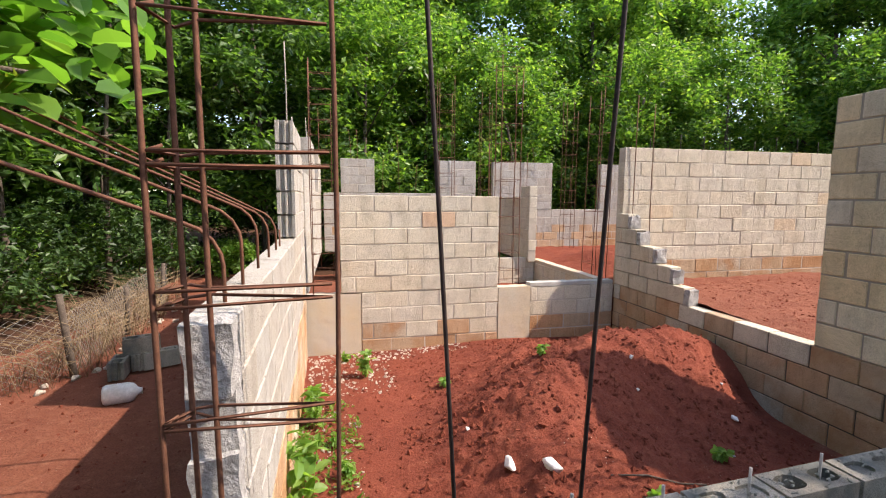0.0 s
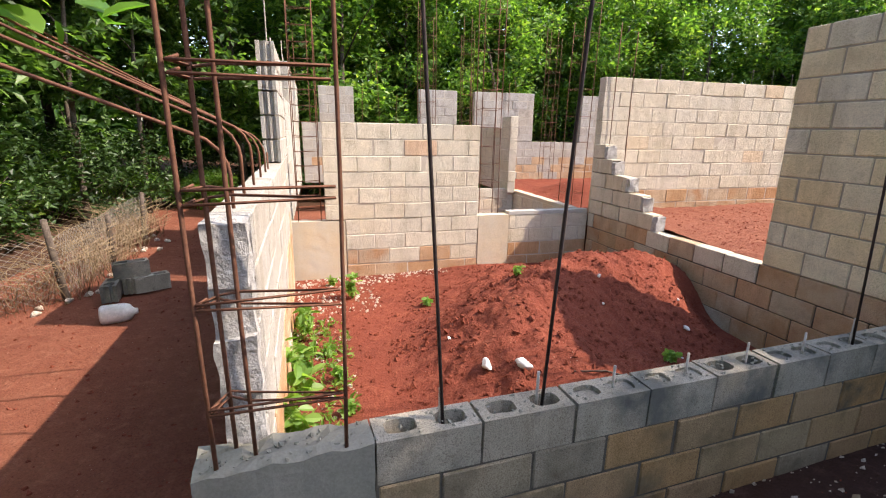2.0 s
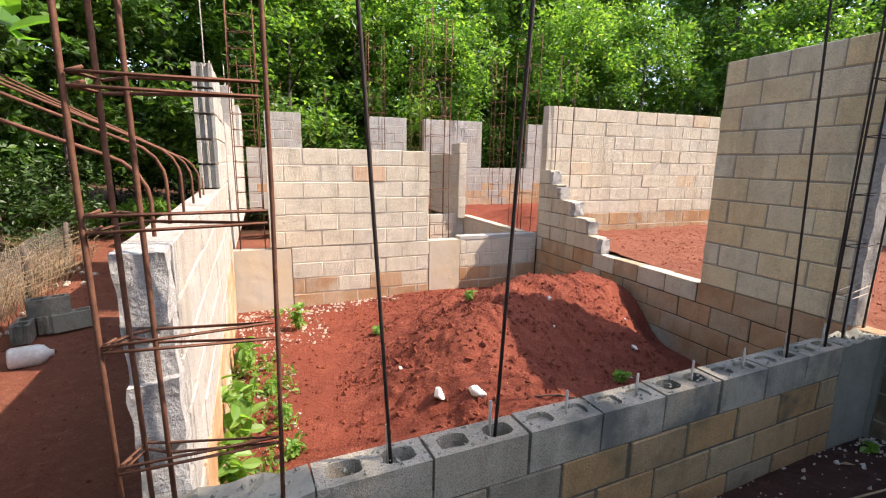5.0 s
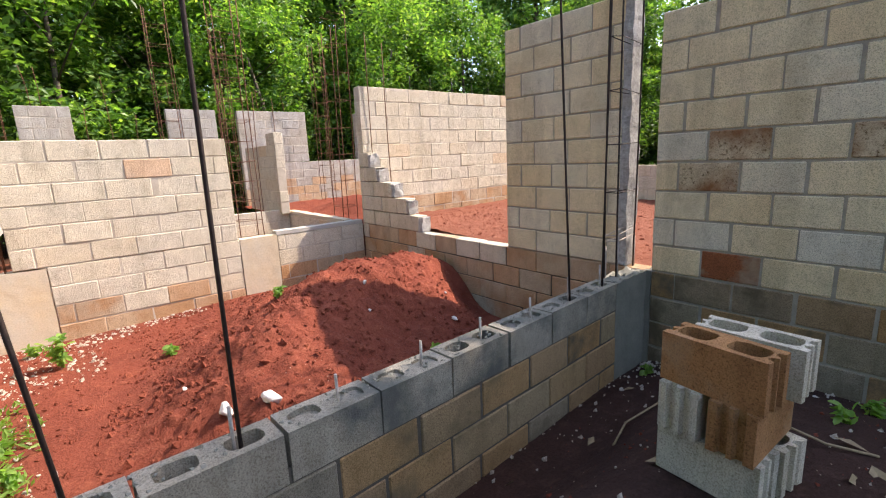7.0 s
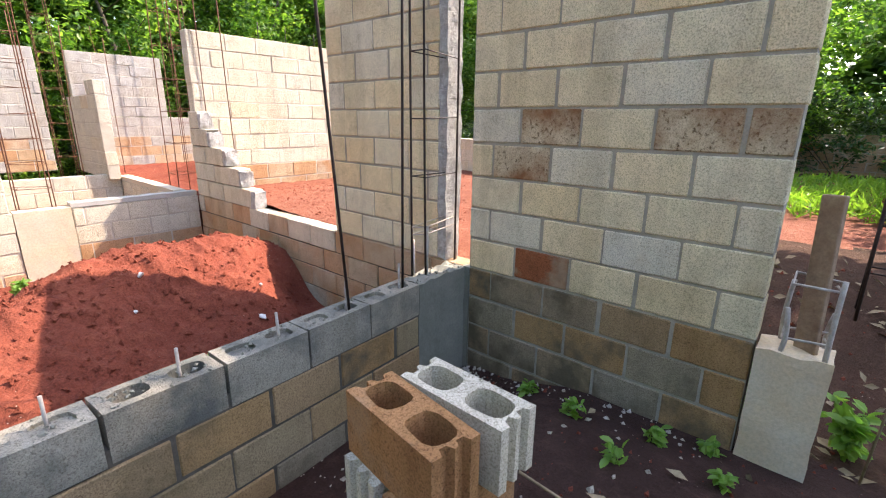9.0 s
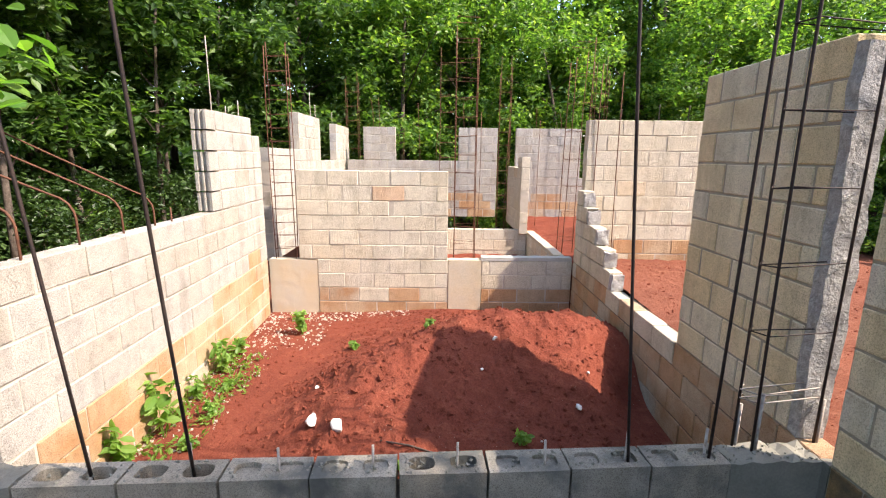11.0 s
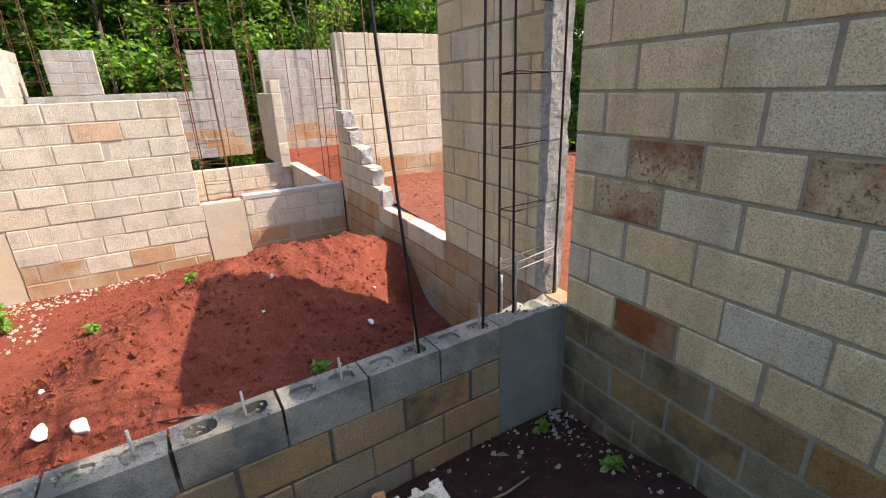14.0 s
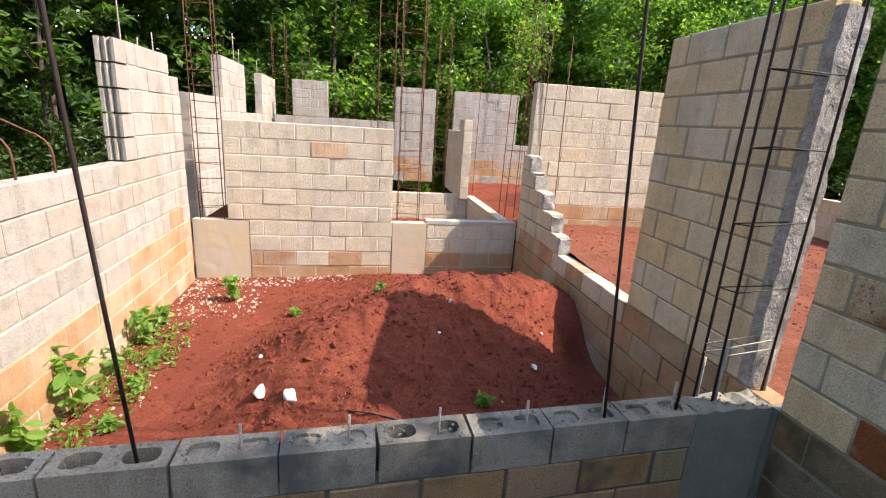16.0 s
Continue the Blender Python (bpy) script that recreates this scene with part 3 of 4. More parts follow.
def cage(corners, z0, z1, ties, lean=(0, 0), radius=0.006, mat=M_REBAR, label="rusted four-bar column cage with wire ties", tie_r=0.0035, seed=0, low=None):
    """A column cage: upright bars with rectangular ties."""
    c = Vector((sum(p[0] for p in corners) / len(corners), sum(p[1] for p in corners) / len(corners), z0))
    top = tagged(new("column_cage"), label, "rebar cage", "column cages")
    top.location = c
    r = random.Random(seed)
    for i, (x, y) in enumerate(corners):
        part("bar", tube_bm([(a - c.x, b - c.y, d - c.z) for a, b, d in upright(x, y, z0, z1 - r.uniform(0, 0.5), lean, 0.02, 6, seed + i)], radius), mat, top)
        if low:
            part("lap_bar", tube_bm([(x - c.x + 0.015, y - c.y, -0.05), (x - c.x + 0.02, y - c.y + 0.005, low - r.uniform(0, 0.1))], radius * 1.2), M_REBAR_PALE, top, "cement-dusted lap bar")
    for z in ties:
        t = (z - z0) / (z1 - z0)
        loop = [(x - c.x + lean[0] * t, y - c.y + lean[1] * t, z - c.z + r.uniform(-0.012, 0.012)) for x, y in corners]
        part("tie", tube_bm(loop + [loop[0], (loop[0][0] + 0.03, loop[0][1] + 0.02, loop[0][2] + 0.015)], tie_r, 5), M_REBAR_PALE if low and z < z0 + low else mat, top)
    return top


cage([(-0.42, -0.04), (0.02, -0.03), (-0.30, 0.02), (-0.37, 0.06)], 0.76, 3.7, (1.0, 1.03, 1.37, 1.4, 1.72, 1.76, 2.08, 2.12, 2.45, 2.8, 3.2), radius=0.008, tie_r=0.005, label="rusted corner column cage with doubled ties", seed=1)
cage([(3.50, 0.30), (3.56, 0.24), (3.93, 0.31), (3.99, 0.37)], 0.76, 3.9, (1.05, 1.1, 1.4, 1.75, 2.1, 2.45, 2.8, 3.15, 3.5), mat=M_REBAR_DARK, radius=0.007, label="dark steel column cage beside the tall wall", seed=2, low=0.35)
cage([(3.87, -1.72), (3.87, -1.56), (4.01, -1.56), (4.01, -1.72)], 0.74, 1.26, (0.86, 1.10), mat=M_REBAR_PALE, radius=0.010, tie_r=0.006, label="short cement-crusted lap bars on a concrete base", seed=3)
cage([(5.55, -2.12), (5.55, -1.88), (5.75, -1.88), (5.75, -2.12)], 0.45, 3.9, tuple(0.8 + 0.32 * i for i in range(9)), mat=M_REBAR_DARK, radius=0.011, tie_r=0.006, label="dark steel column cage standing in shaded soil", seed=13)
cage([(-0.28, 4.45), (-0.28, 4.53), (0.0, 4.53), (0.0, 4.45)], 0.8, 3.7, tuple(0.95 + 0.18 * i for i in range(15)), label="tightly tied rusted cage in the wall corner", seed=4, radius=0.006)
cage([(2.2, 4.62), (2.2, 4.87), (2.5, 4.87), (2.5, 4.62)], 0.45, 4.2, tuple(1.0 + 0.25 * i for i in range(13)), seed=5)
cage([(3.85, 5.0), (3.85, 5.3), (4.1, 5.3), (4.1, 5.0)], 0.7, 4.0, tuple(1.0 + 0.4 * i for i in range(8)), seed=6, lean=(0.05, 0))
cage([(2.0, 7.6), (2.0, 7.8), (2.3, 7.8), (2.3, 7.6)], 0.4, 4.4, tuple(1.0 + 0.3 * i for i in range(11)), seed=7)
cage([(3.4, 9.3), (3.4, 9.5), (3.65, 9.5), (3.65, 9.3)], 0.4, 4.6, tuple(1.0 + 0.3 * i for i in range(11)), seed=8)
cage([(5.6, 9.3), (5.6, 9.5), (5.9, 9.5), (5.9, 9.3)], 0.7, 4.6, tuple(1.0 + 0.3 * i for i in range(11)), seed=9)
cage([(-0.4, 10.3), (-0.4, 10.5), (-0.1, 10.5), (-0.1, 10.3)], 0.2, 4.4, tuple(1.0 + 0.35 * i for i in range(9)), seed=10)

rb = random.Random(21)
for x in (4.4, 4.9, 5.3, 5.75, 6.2, 6.6, 7.0, 7.4):
    bar(upright(x, FY + 0.085, 2.62, 2.72 + rb.uniform(0.12, 0.25), seed=x), 0.006, M_REBAR_DARK, "short steel bar end on the wall top")
for x, y, z0, z1 in ((4.05, 4.32, 0.75, 3.4), (4.35, 4.32, 0.75, 3.3), (0.35, 9.87, 2.9, 3.6), (0.5, 9.87, 2.9, 3.6), (1.1, 9.87, 2.05, 2.9), (1.5, 9.87, 2.05, 3.5), (1.9, 9.87, 2.05, 2.8),
                     (2.6, 9.87, 2.85, 3.5), (4.4, 9.87, 2.85, 3.4), (5.0, 9.87, 2.85, 3.3), (6.0, 9.87, 1.65, 2.7), (2.7, 6.7, 0.8, 3.0), (3.2, 6.7, 0.8, 2.9), (4.1, 8.2, 0.7, 3.0)):
    bar(upright(x, y, z0, z1, (rb.uniform(-0.06, 0.06), 0), 0.02, seed=z1 + x), 0.006, M_REBAR, "thin rusted steel bar standing upright")
for y, z1 in ((3.2, 3.4), (3.55, 2.75), (3.9, 2.85), (7.3, 3.4), (7.7, 3.2), (9.3, 3.2)):
    bar(upright(left_x(y), y, 2.5 if y < 5 else 2.05, z1, seed=y), 0.006, M_REBAR_PALE, "thin steel bar standing on the wall")


def bent(y, z, far, rise):
    """A bar that leaves the wall top upright, bends over and runs away outwards."""
    x = left_x(y)
    pts = [(x, y, 1.5), (x, y, z - 0.12)]
    for a in (15, 35, 55, 72):
        t = radians(a)
        pts.append((x - 0.16 * (1 - math.cos(t)), y - 0.05 * (1 - math.cos(t)), z - 0.12 + 0.16 * math.sin(t)))
    e = pts[-1]
    pts += [(e[0] - far * s, e[1] - far * 0.15 * s, e[2] + rise * s - 0.05 * math.sin(3.1 * s)) for s in (0.25, 0.5, 0.75, 1.0)]
    return pts


for y, z, far, rise in ((0.37, 1.88, 2.0, 0.95), (0.72, 1.93, 2.4, 1.2), (1.16, 1.93, 2.6, 1.35), (1.6, 1.9, 2.5, 1.4), (2.0, 1.88, 2.6, 1.5)):
    bar(bent(y, z, far, rise), 0.0075, M_REBAR, "long rusted steel bar bent over from the wall top", "bent bars")
bar([(left_x(2.25), 2.25, 1.5), (left_x(2.25), 2.25, 1.76)], 0.007, M_REBAR, "short rusted bar end on the wall top")

# ---- loose blocks ----
def loose_block(x, y, z, rx, ry, rz, mat, label, group, seed=0, plain=False):
    bm = hollow_bm(0.36, 0.15, 0.19, depth=None, seed=seed, g=0.02, cell=(0.36, 0.66))
    return thing("concrete_block", bm, mat, label, "block", group, m=pose(x, y, z, rx, ry, rz))


PILE = (2.35, -0.92)
G = ground_z(*PILE)


PILE_TURN = -96


def piled(dx, dy, layer, turn, mat, label, seed):
    a = radians(PILE_TURN)
    x, y = PILE[0] + dx * math.cos(a) - dy * math.sin(a), PILE[1] + dx * math.sin(a) + dy * math.cos(a)
    return loose_block(x, y, G + 0.095 + 0.191 * layer, 0, 0, PILE_TURN + turn, mat, label, "pile of loose blocks", seed)


piled(0, -0.08, 0, 2, M_BLOCK, "pale cracked hollow concrete block at the foot of a pile", 31)
piled(0.02, 0.09, 0, -3, M_BLOCK, "pale hollow concrete block at the foot of a pile", 32)
piled(-0.09, 0.0, 1, 88, M_BLOCK, "dusty pale hollow concrete block laid crosswise in a pile", 33)
piled(0.08, 0.0, 1, 93, M_ORANGE, "soil streaked hollow concrete block laid crosswise in a pile", 34)
piled(0.0, -0.085, 2, -2, M_ORANGE, "orange soil coated hollow block on top of a pile", 35)
piled(0.03, 0.085, 2, 4, M_BLOCK, "pale grey hollow block on top of a pile", 36)
for i, (x, y, z, rz) in enumerate(((-2.34, 4.2, 0, 100), (-2.0, 4.42, 0, 28), (-2.2, 4.42, 1, 24), (-2.2, 4.46, 0, 95))):
    loose_block(x, y, ground_z(x, y) * (z == 0) + 0.1 + 0.19 * z + 0.02, 0, 0, rz, M_GREY, "grey hollow block stacked beside the path", "blocks by the path", 50 + i)

for layer in range(7):
    for i, (x, y) in enumerate(((-1.47, 0.22), (-1.64, 0.24), (-1.81, 0.2))):
        turn = 90 + rb.uniform(-3, 3)
        if layer == 6 and i == 2:
            continue
        loose_block(x + rb.uniform(-0.015, 0.015), y + rb.uniform(-0.02, 0.02), ground_z(x, y) + 0.095 + 0.191 * layer, 0, 0, turn, M_BLOCK, "pale hollow block in a tall stack beside the path", "stack of blocks", 70 + layer * 3 + i)
thing("plank", box_bm(-0.045, 0.045, -0.014, 0.014, 0, 0.68, 0.004), M_WOOD, "weathered brown wooden plank standing in a column cage", "plank", m=pose(3.95, -1.65, 0.78, 3, 4, 60))

# ---- white jug, stones ----
def jug():
    bm = bmesh.new()
    prof = [(0.0, 0.0), (0.085, 0.0), (0.1, 0.02), (0.1, 0.2), (0.085, 0.25), (0.035, 0.29), (0.03, 0.32), (0.0, 0.32)]
    n = 14
    rings = [[bm.verts.new((r * math.cos(6.2832 * i / n), r * 0.85 * math.sin(6.2832 * i / n), z)) for i in range(n)] for r, z in prof if r > 0]
    for a, b in zip(rings, rings[1:]):
        for i in range(n):
            bm.faces.new((a[i], a[(i + 1) % n], b[(i + 1) % n], b[i])).smooth = True
    bm.faces.new(rings[0][::-1])
    bm.faces.new(rings[-1])
    return bm


thing("plastic_jug", jug(), M_PLASTIC, "dusty white plastic jug lying on the path", "jug", m=pose(-2.2, 3.5, ground_z(-2.1, 3.5) + 0.085, 0, 90, 12))


def stone_bm(size, seed, flat=0.65):
    """An angular broken stone: the hull of a few random points."""
    r = random.Random(seed)
    bm = bmesh.new()
    for i in range(16):
        v = Vector((r.gauss(0, 1), r.gauss(0, 1), r.gauss(0, 1))).normalized() * r.uniform(0.75, 1.05)
        bm.verts.new((v.x * size, v.y * size * 0.75, v.z * size * flat))
    hull = bmesh.ops.convex_hull(bm, input=bm.verts)
    bmesh.ops.delete(bm, geom=[g for g in hull["geom_interior"] if isinstance(g, bmesh.types.BMVert)], context="VERTS")
    bmesh.ops.bevel(bm, geom=bm.edges[:], offset=size * 0.05, segments=1, affect="EDGES")
    return bm


for x, y, s, m in ((1.07, 1.235, 0.085, M_STONE), (1.29, 1.085, 0.09, M_STONE), (2.488, 2.04, 0.035, M_STONE), (3.13, 1.57, 0.04, M_STONE), (2.35, 1.75, 0.022, M_STONE), (0.95, 1.8, 0.03, M_STONE), (2.75, 1.2, 0.015, M_STONE), (3.3, 1.9, 0.02, M_STONE)):
    thing("stone", stone_bm(s, x * 7), m, "rough white limestone lump lying on red soil", "stone", "stones on the soil", m=pose(x, y, mound_z(x, y) + s * 0.25, 10, 8, x * 90))

# ---- plants and trees ----
def leaves_mesh(name, centres, size, mat, rnd, droop=0.3, aspect=0.5, oval_leaf=False):
    """Many small folded leaves scattered around centre points: (x, y, z, radius, count)."""
    verts, faces = [], []
    for cx, cy, cz, rad, count in centres:
        p = rnd.normal(size=(count, 3))
        p /= np.linalg.norm(p, axis=1)[:, None] + 1e-9
        p *= (rnd.random(count) ** 0.45)[:, None] * rad
        p[:, 2] *= 0.75
        p += (cx, cy, cz)
        ax = rnd.normal(size=(count, 3))
        ax[:, 2] = ax[:, 2] * 0.5 - droop
        ax /= np.linalg.norm(ax, axis=1)[:, None]
        up = rnd.normal(size=(count, 3)) * 0.6 + (0, 0, 1)
        side = np.cross(ax, up)
        side /= np.linalg.norm(side, axis=1)[:, None] + 1e-9
        nrm = np.cross(side, ax)
        s = size * (0.6 + 0.8 * rnd.random(count))[:, None]
        base = len(verts)
        quad = np.stack([p, p + ax * s * 0.45 + side * s * aspect * 0.5 + nrm * s * 0.08, p + ax * s, p + ax * s * 0.45 - side * s * aspect * 0.5 + nrm * s * 0.08], 1).reshape(-1, 3)
        if oval_leaf:
            rim = [p]
            for t, w in ((0.18, 0.34), (0.5, 0.5), (0.8, 0.36)):
                rim.append(p + ax * s * t + side * s * aspect * w + nrm * s * 0.10 * w * 2 - nrm * s * 0.12 * t * t)
            rim.append(p + ax * s - nrm * s * 0.12)
            for t, w in ((0.8, 0.36), (0.5, 0.5), (0.18, 0.34)):
                rim.append(p + ax * s * t - side * s * aspect * w + nrm * s * 0.10 * w * 2 - nrm * s * 0.12 * t * t)
            mid = [p + ax * s * 0.5 - nrm * s * 0.03]
            verts += np.stack(rim + mid, 1).reshape(-1, 3).tolist()
            for i in range(count):
                k = base + i * 9
                faces += [(k + 8, k + e, k + (e + 1) % 8) for e in range(8)]
            continue
        verts += quad.tolist()
        for i in range(count):
            k = base + i * 4
            faces.append((k, k + 1, k + 2))
            faces.append((k, k + 2, k + 3))
    me = bpy.data.meshes.new(name)
    me.from_pydata(verts, [], faces)
    me.materials.append(mat)
    return me


def tree(name, x, y, height, crown_r, crown_low, seed, label, leaf, size, clumps=90, per=90, trunk_r=0.12):
    rnd = np.random.default_rng(seed)
    base = tagged(new(name), label, "tree", "trees around the plot")
    bm = bmesh.new()
    lean = rnd.normal(size=2) * 0.25
    trunk = [(lean[0] * t * t, lean[1] * t * t, height * 0.8 * t - 0.15) for t in np.linspace(0, 1, 6)]
    tube_bm(trunk, trunk_r, 8, bm, 0.35)
    tips = []
    for i in range(9):
        t = 0.3 + 0.7 * i / 9
        a = i * 2.4 + rnd.random()
        p = Vector((lean[0] * t * t, lean[1] * t * t, height * 0.8 * t - 0.15))
        r = crown_r * (0.5 + 0.5 * rnd.random())
        e = p + Vector((math.cos(a) * r, math.sin(a) * r, height * 0.16 * (0.4 + rnd.random())))
        mid = (p + e) / 2 + Vector((0, 0, 0.2))
        tube_bm([p, mid, e], trunk_r * 0.45 * (1.2 - t), 6, bm, 0.3)
        tips += [e, mid]
    part("trunk", bm, M_BARK, base)
    centres = []
    for i in range(clumps):
        if i < len(tips):
            c = tips[i]
        else:
            a, rr = rnd.random() * 6.283, crown_r * rnd.random() ** 0.5
            z = crown_low + (height - crown_low) * rnd.random()
            k = math.sin(math.pi * min(1, max(0.08, (z - crown_low) / (height - crown_low) * 0.85 + 0.12))) ** 0.6
            c = Vector((math.cos(a) * rr * k + lean[0], math.sin(a) * rr * k + lean[1], z))
        centres.append((c[0], c[1], c[2], crown_r * (0.16 + 0.18 * rnd.random()), int(per * (0.6 + 0.8 * rnd.random()))))
    part("crown", leaves_mesh("crown", centres, size, leaf, rnd), None, base)
    base.matrix_basis = pose(x, y, ground_z(x, y))
    return base


KINDS = [
    tree("tree", -6.5, 8.0, 8.5, 2.6, 1.6, 1, "tall dense broadleaf tree with dark green crown", M_LEAF_DARK, 0.20, 130, 110),
    tree("tree", 3.0, 14.5, 8.0, 2.4, 1.4, 2, "sunlit broadleaf tree with an airy green crown", M_LEAF, 0.17, 120, 110, 0.10),
    tree("tree", 9.5, 13.0, 7.0, 2.2, 1.0, 3, "bushy tree with a bright green crown", M_LEAF, 0.14, 130, 130, 0.09),
    tree("tree", 6.5, 16.0, 11.2, 2.9, 3.2, 9, "very tall tree with a broad sunlit crown", M_LEAF, 0.22, 150, 120, 0.15),
    tree("tree", -4.5, 13.5, 9.5, 2.8, 3.0, 4, "tall tree with bare lower trunk and high crown", M_LEAF_DARK, 0.20, 120, 110, 0.14),
]


# far woods that close the view
WOODS = np.random.default_rng(3)
ring = []
for i in range(620):
    a, r = WOODS.random() * 6.283, 25 + 7 * WOODS.random()
    ring.append((1 + r * math.cos(a), 3 + r * math.sin(a), 0.2 + 6.0 * WOODS.random() ** 1.3, 1.6, 110))
for i in range(420):
    a, r = WOODS.random() * 6.283, 27 + 6 * WOODS.random()
    ring.append((1 + r * math.cos(a), 3 + r * math.sin(a), 0.3 + 4.0 * WOODS.random(), 1.5, 130))
thing("far_woods", leaves_mesh("far_woods", ring, 0.65, M_LEAF_DARK, WOODS), None, "dense dark woods in the distance", "woods", kind="stuff")


def plant_tree(kind, x, y, turn):
    return copy_thing(KINDS[kind], pose(x, y, ground_z(x, y), 0, 0, turn))


tree("tree", 7.4, -4.6, 9.0, 1.8, 4.8, 6, "tall shade tree with a high leafy crown", M_LEAF_DARK, 0.2, 110, 90, 0.16)
tree("tree", 8.7, -2.7, 9.0, 1.35, 2.7, 8, "slender dark tree overhanging the trodden yard", M_LEAF_DARK, 0.2, 150, 100, 0.12)
# extra tree, added to keep the sun off the near wall top
tree("tree", 6.9, -2.55, 8.2, 1.05, 4.2, 10, "slender tree added to shade the near wall", M_LEAF_DARK, 0.2, 110, 100, 0.09)
rt = random.Random(5)
sapling = tree("tree", -4.6, 5.2, 7.5, 1.2, 4.2, 21, "slender pale-trunked tree at the edge of the woods", M_LEAF_DARK, 0.18, 60, 80, 0.06)
for x, y in ((-5.2, 7.4), (-4.3, 8.6), (-5.9, 4.3), (-5.0, 10.2), (-6.4, 6.6), (-3.8, 10.4), (-7.0, 9.3), (-6.6, 3.2)):
    copy_thing(sapling, pose(x, y, ground_z(x, y), 0, 0, x * 100))
for kind, x, y in ((3, 12.0, 17.5), (3, 15.5, 16.5), (3, 18.5, 13.0), (3, 20.5, 9.5), (3, -0.5, 15.0), (3, 3.3, 17.0), (3, 10.0, 15.5), (3, 13.5, 18.0), (3, -7.5, 15.0), (3, -10.5, 7.5), (3, 17.5, 12.0), (3, -9.0, 4.0), (0, -2.0, 12.5), (1, 0.8, 12.8), (2, 5.8, 12.6), (1, 7.6, 15.0), (4, 0.5, 19.5), (0, 5.0, 17.5), (2, 12.0, 11.0), (1, 13.0, 15.0), (0, 10.5, 18.0), (4, -1.5, 20.0), (0, -8.5, 12.5), (4, -7.5, 4.5),
                   (0, -7.0, 1.2), (1, -9.5, 6.5), (0, -10.0, 2.5), (4, -6.5, -2.5), (0, -9.5, -1.5), (1, -12.0, 9.0), (0, -12.0, 15.0), (0, -5.0, 18.0), (2, 15.5, 8.0), (1, 17.0, 4.0), (2, 16.0, 0.0), (0, 19.0, 9.0), (1, 17.5, -4.0),
                   (0, 21.0, 1.0), (2, 13.0, -9.0), (0, 6.0, -15.0), (1, -1.0, -14.0), (4, -7.0, -9.0), (0, 16.0, 20.0), (0, 3.0, 22.0), (0, 21.0, 15.0), (0, -14.0, 4.0), (0, -13.0, -5.0)):
    plant_tree(kind, x, y, rt.uniform(0, 360))


def bush(seed, label, leaf, r=0.9, h=1.1, size=0.11, count=55, per=70):
    rnd = np.random.default_rng(seed)
    base = tagged(new("bush"), label, "bush", "undergrowth")
    bm = bmesh.new()
    centres = []
    for i in range(count):
        a, rr, z = rnd.random() * 6.283, r * rnd.random() ** 0.6, h * (0.1 + 0.9 * rnd.random())
        centres.append((math.cos(a) * rr, math.sin(a) * rr, z, 0.25 * r, int(per * (0.5 + rnd.random()))))
        if i < 14:
            tube_bm([(0, 0, -0.1), (math.cos(a) * rr * 0.5, math.sin(a) * rr * 0.5, z * 0.6), (math.cos(a) * rr, math.sin(a) * rr, z)], 0.012, 5, bm, 0.4)
    part("woody_base", bm, M_BARK, base)
    part("foliage", leaves_mesh("foliage", centres, size, leaf, rnd), None, base)
    return base


BUSHES = [bush(11, "dense undergrowth bush, canopy shade tinted into its leaves", M_LEAF_SHADE, 1.2, 1.7), bush(12, "bright green leafy undergrowth bush", M_LEAF, 1.0, 1.3), bush(13, "low weedy green bush", M_WEED, 0.8, 0.8)]
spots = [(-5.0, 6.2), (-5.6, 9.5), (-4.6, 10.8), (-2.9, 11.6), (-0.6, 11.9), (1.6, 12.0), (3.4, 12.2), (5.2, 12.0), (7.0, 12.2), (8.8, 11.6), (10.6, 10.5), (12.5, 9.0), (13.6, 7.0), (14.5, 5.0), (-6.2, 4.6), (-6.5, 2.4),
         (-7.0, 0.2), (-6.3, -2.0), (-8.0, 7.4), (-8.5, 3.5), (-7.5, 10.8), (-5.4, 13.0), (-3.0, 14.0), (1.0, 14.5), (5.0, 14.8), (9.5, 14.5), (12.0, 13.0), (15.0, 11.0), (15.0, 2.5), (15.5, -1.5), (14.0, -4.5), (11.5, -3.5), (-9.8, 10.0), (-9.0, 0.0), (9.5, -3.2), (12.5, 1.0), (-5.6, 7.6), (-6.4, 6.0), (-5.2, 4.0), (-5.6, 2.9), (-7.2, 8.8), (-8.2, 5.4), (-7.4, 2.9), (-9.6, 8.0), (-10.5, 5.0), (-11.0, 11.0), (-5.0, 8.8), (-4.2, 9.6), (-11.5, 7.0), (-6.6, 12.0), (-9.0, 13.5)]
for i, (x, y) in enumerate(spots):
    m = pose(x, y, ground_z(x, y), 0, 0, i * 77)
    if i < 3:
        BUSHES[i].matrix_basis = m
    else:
        # bushes on the left mostly take the leaves with shade in their colour
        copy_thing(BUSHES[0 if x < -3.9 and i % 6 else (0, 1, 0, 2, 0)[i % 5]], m)


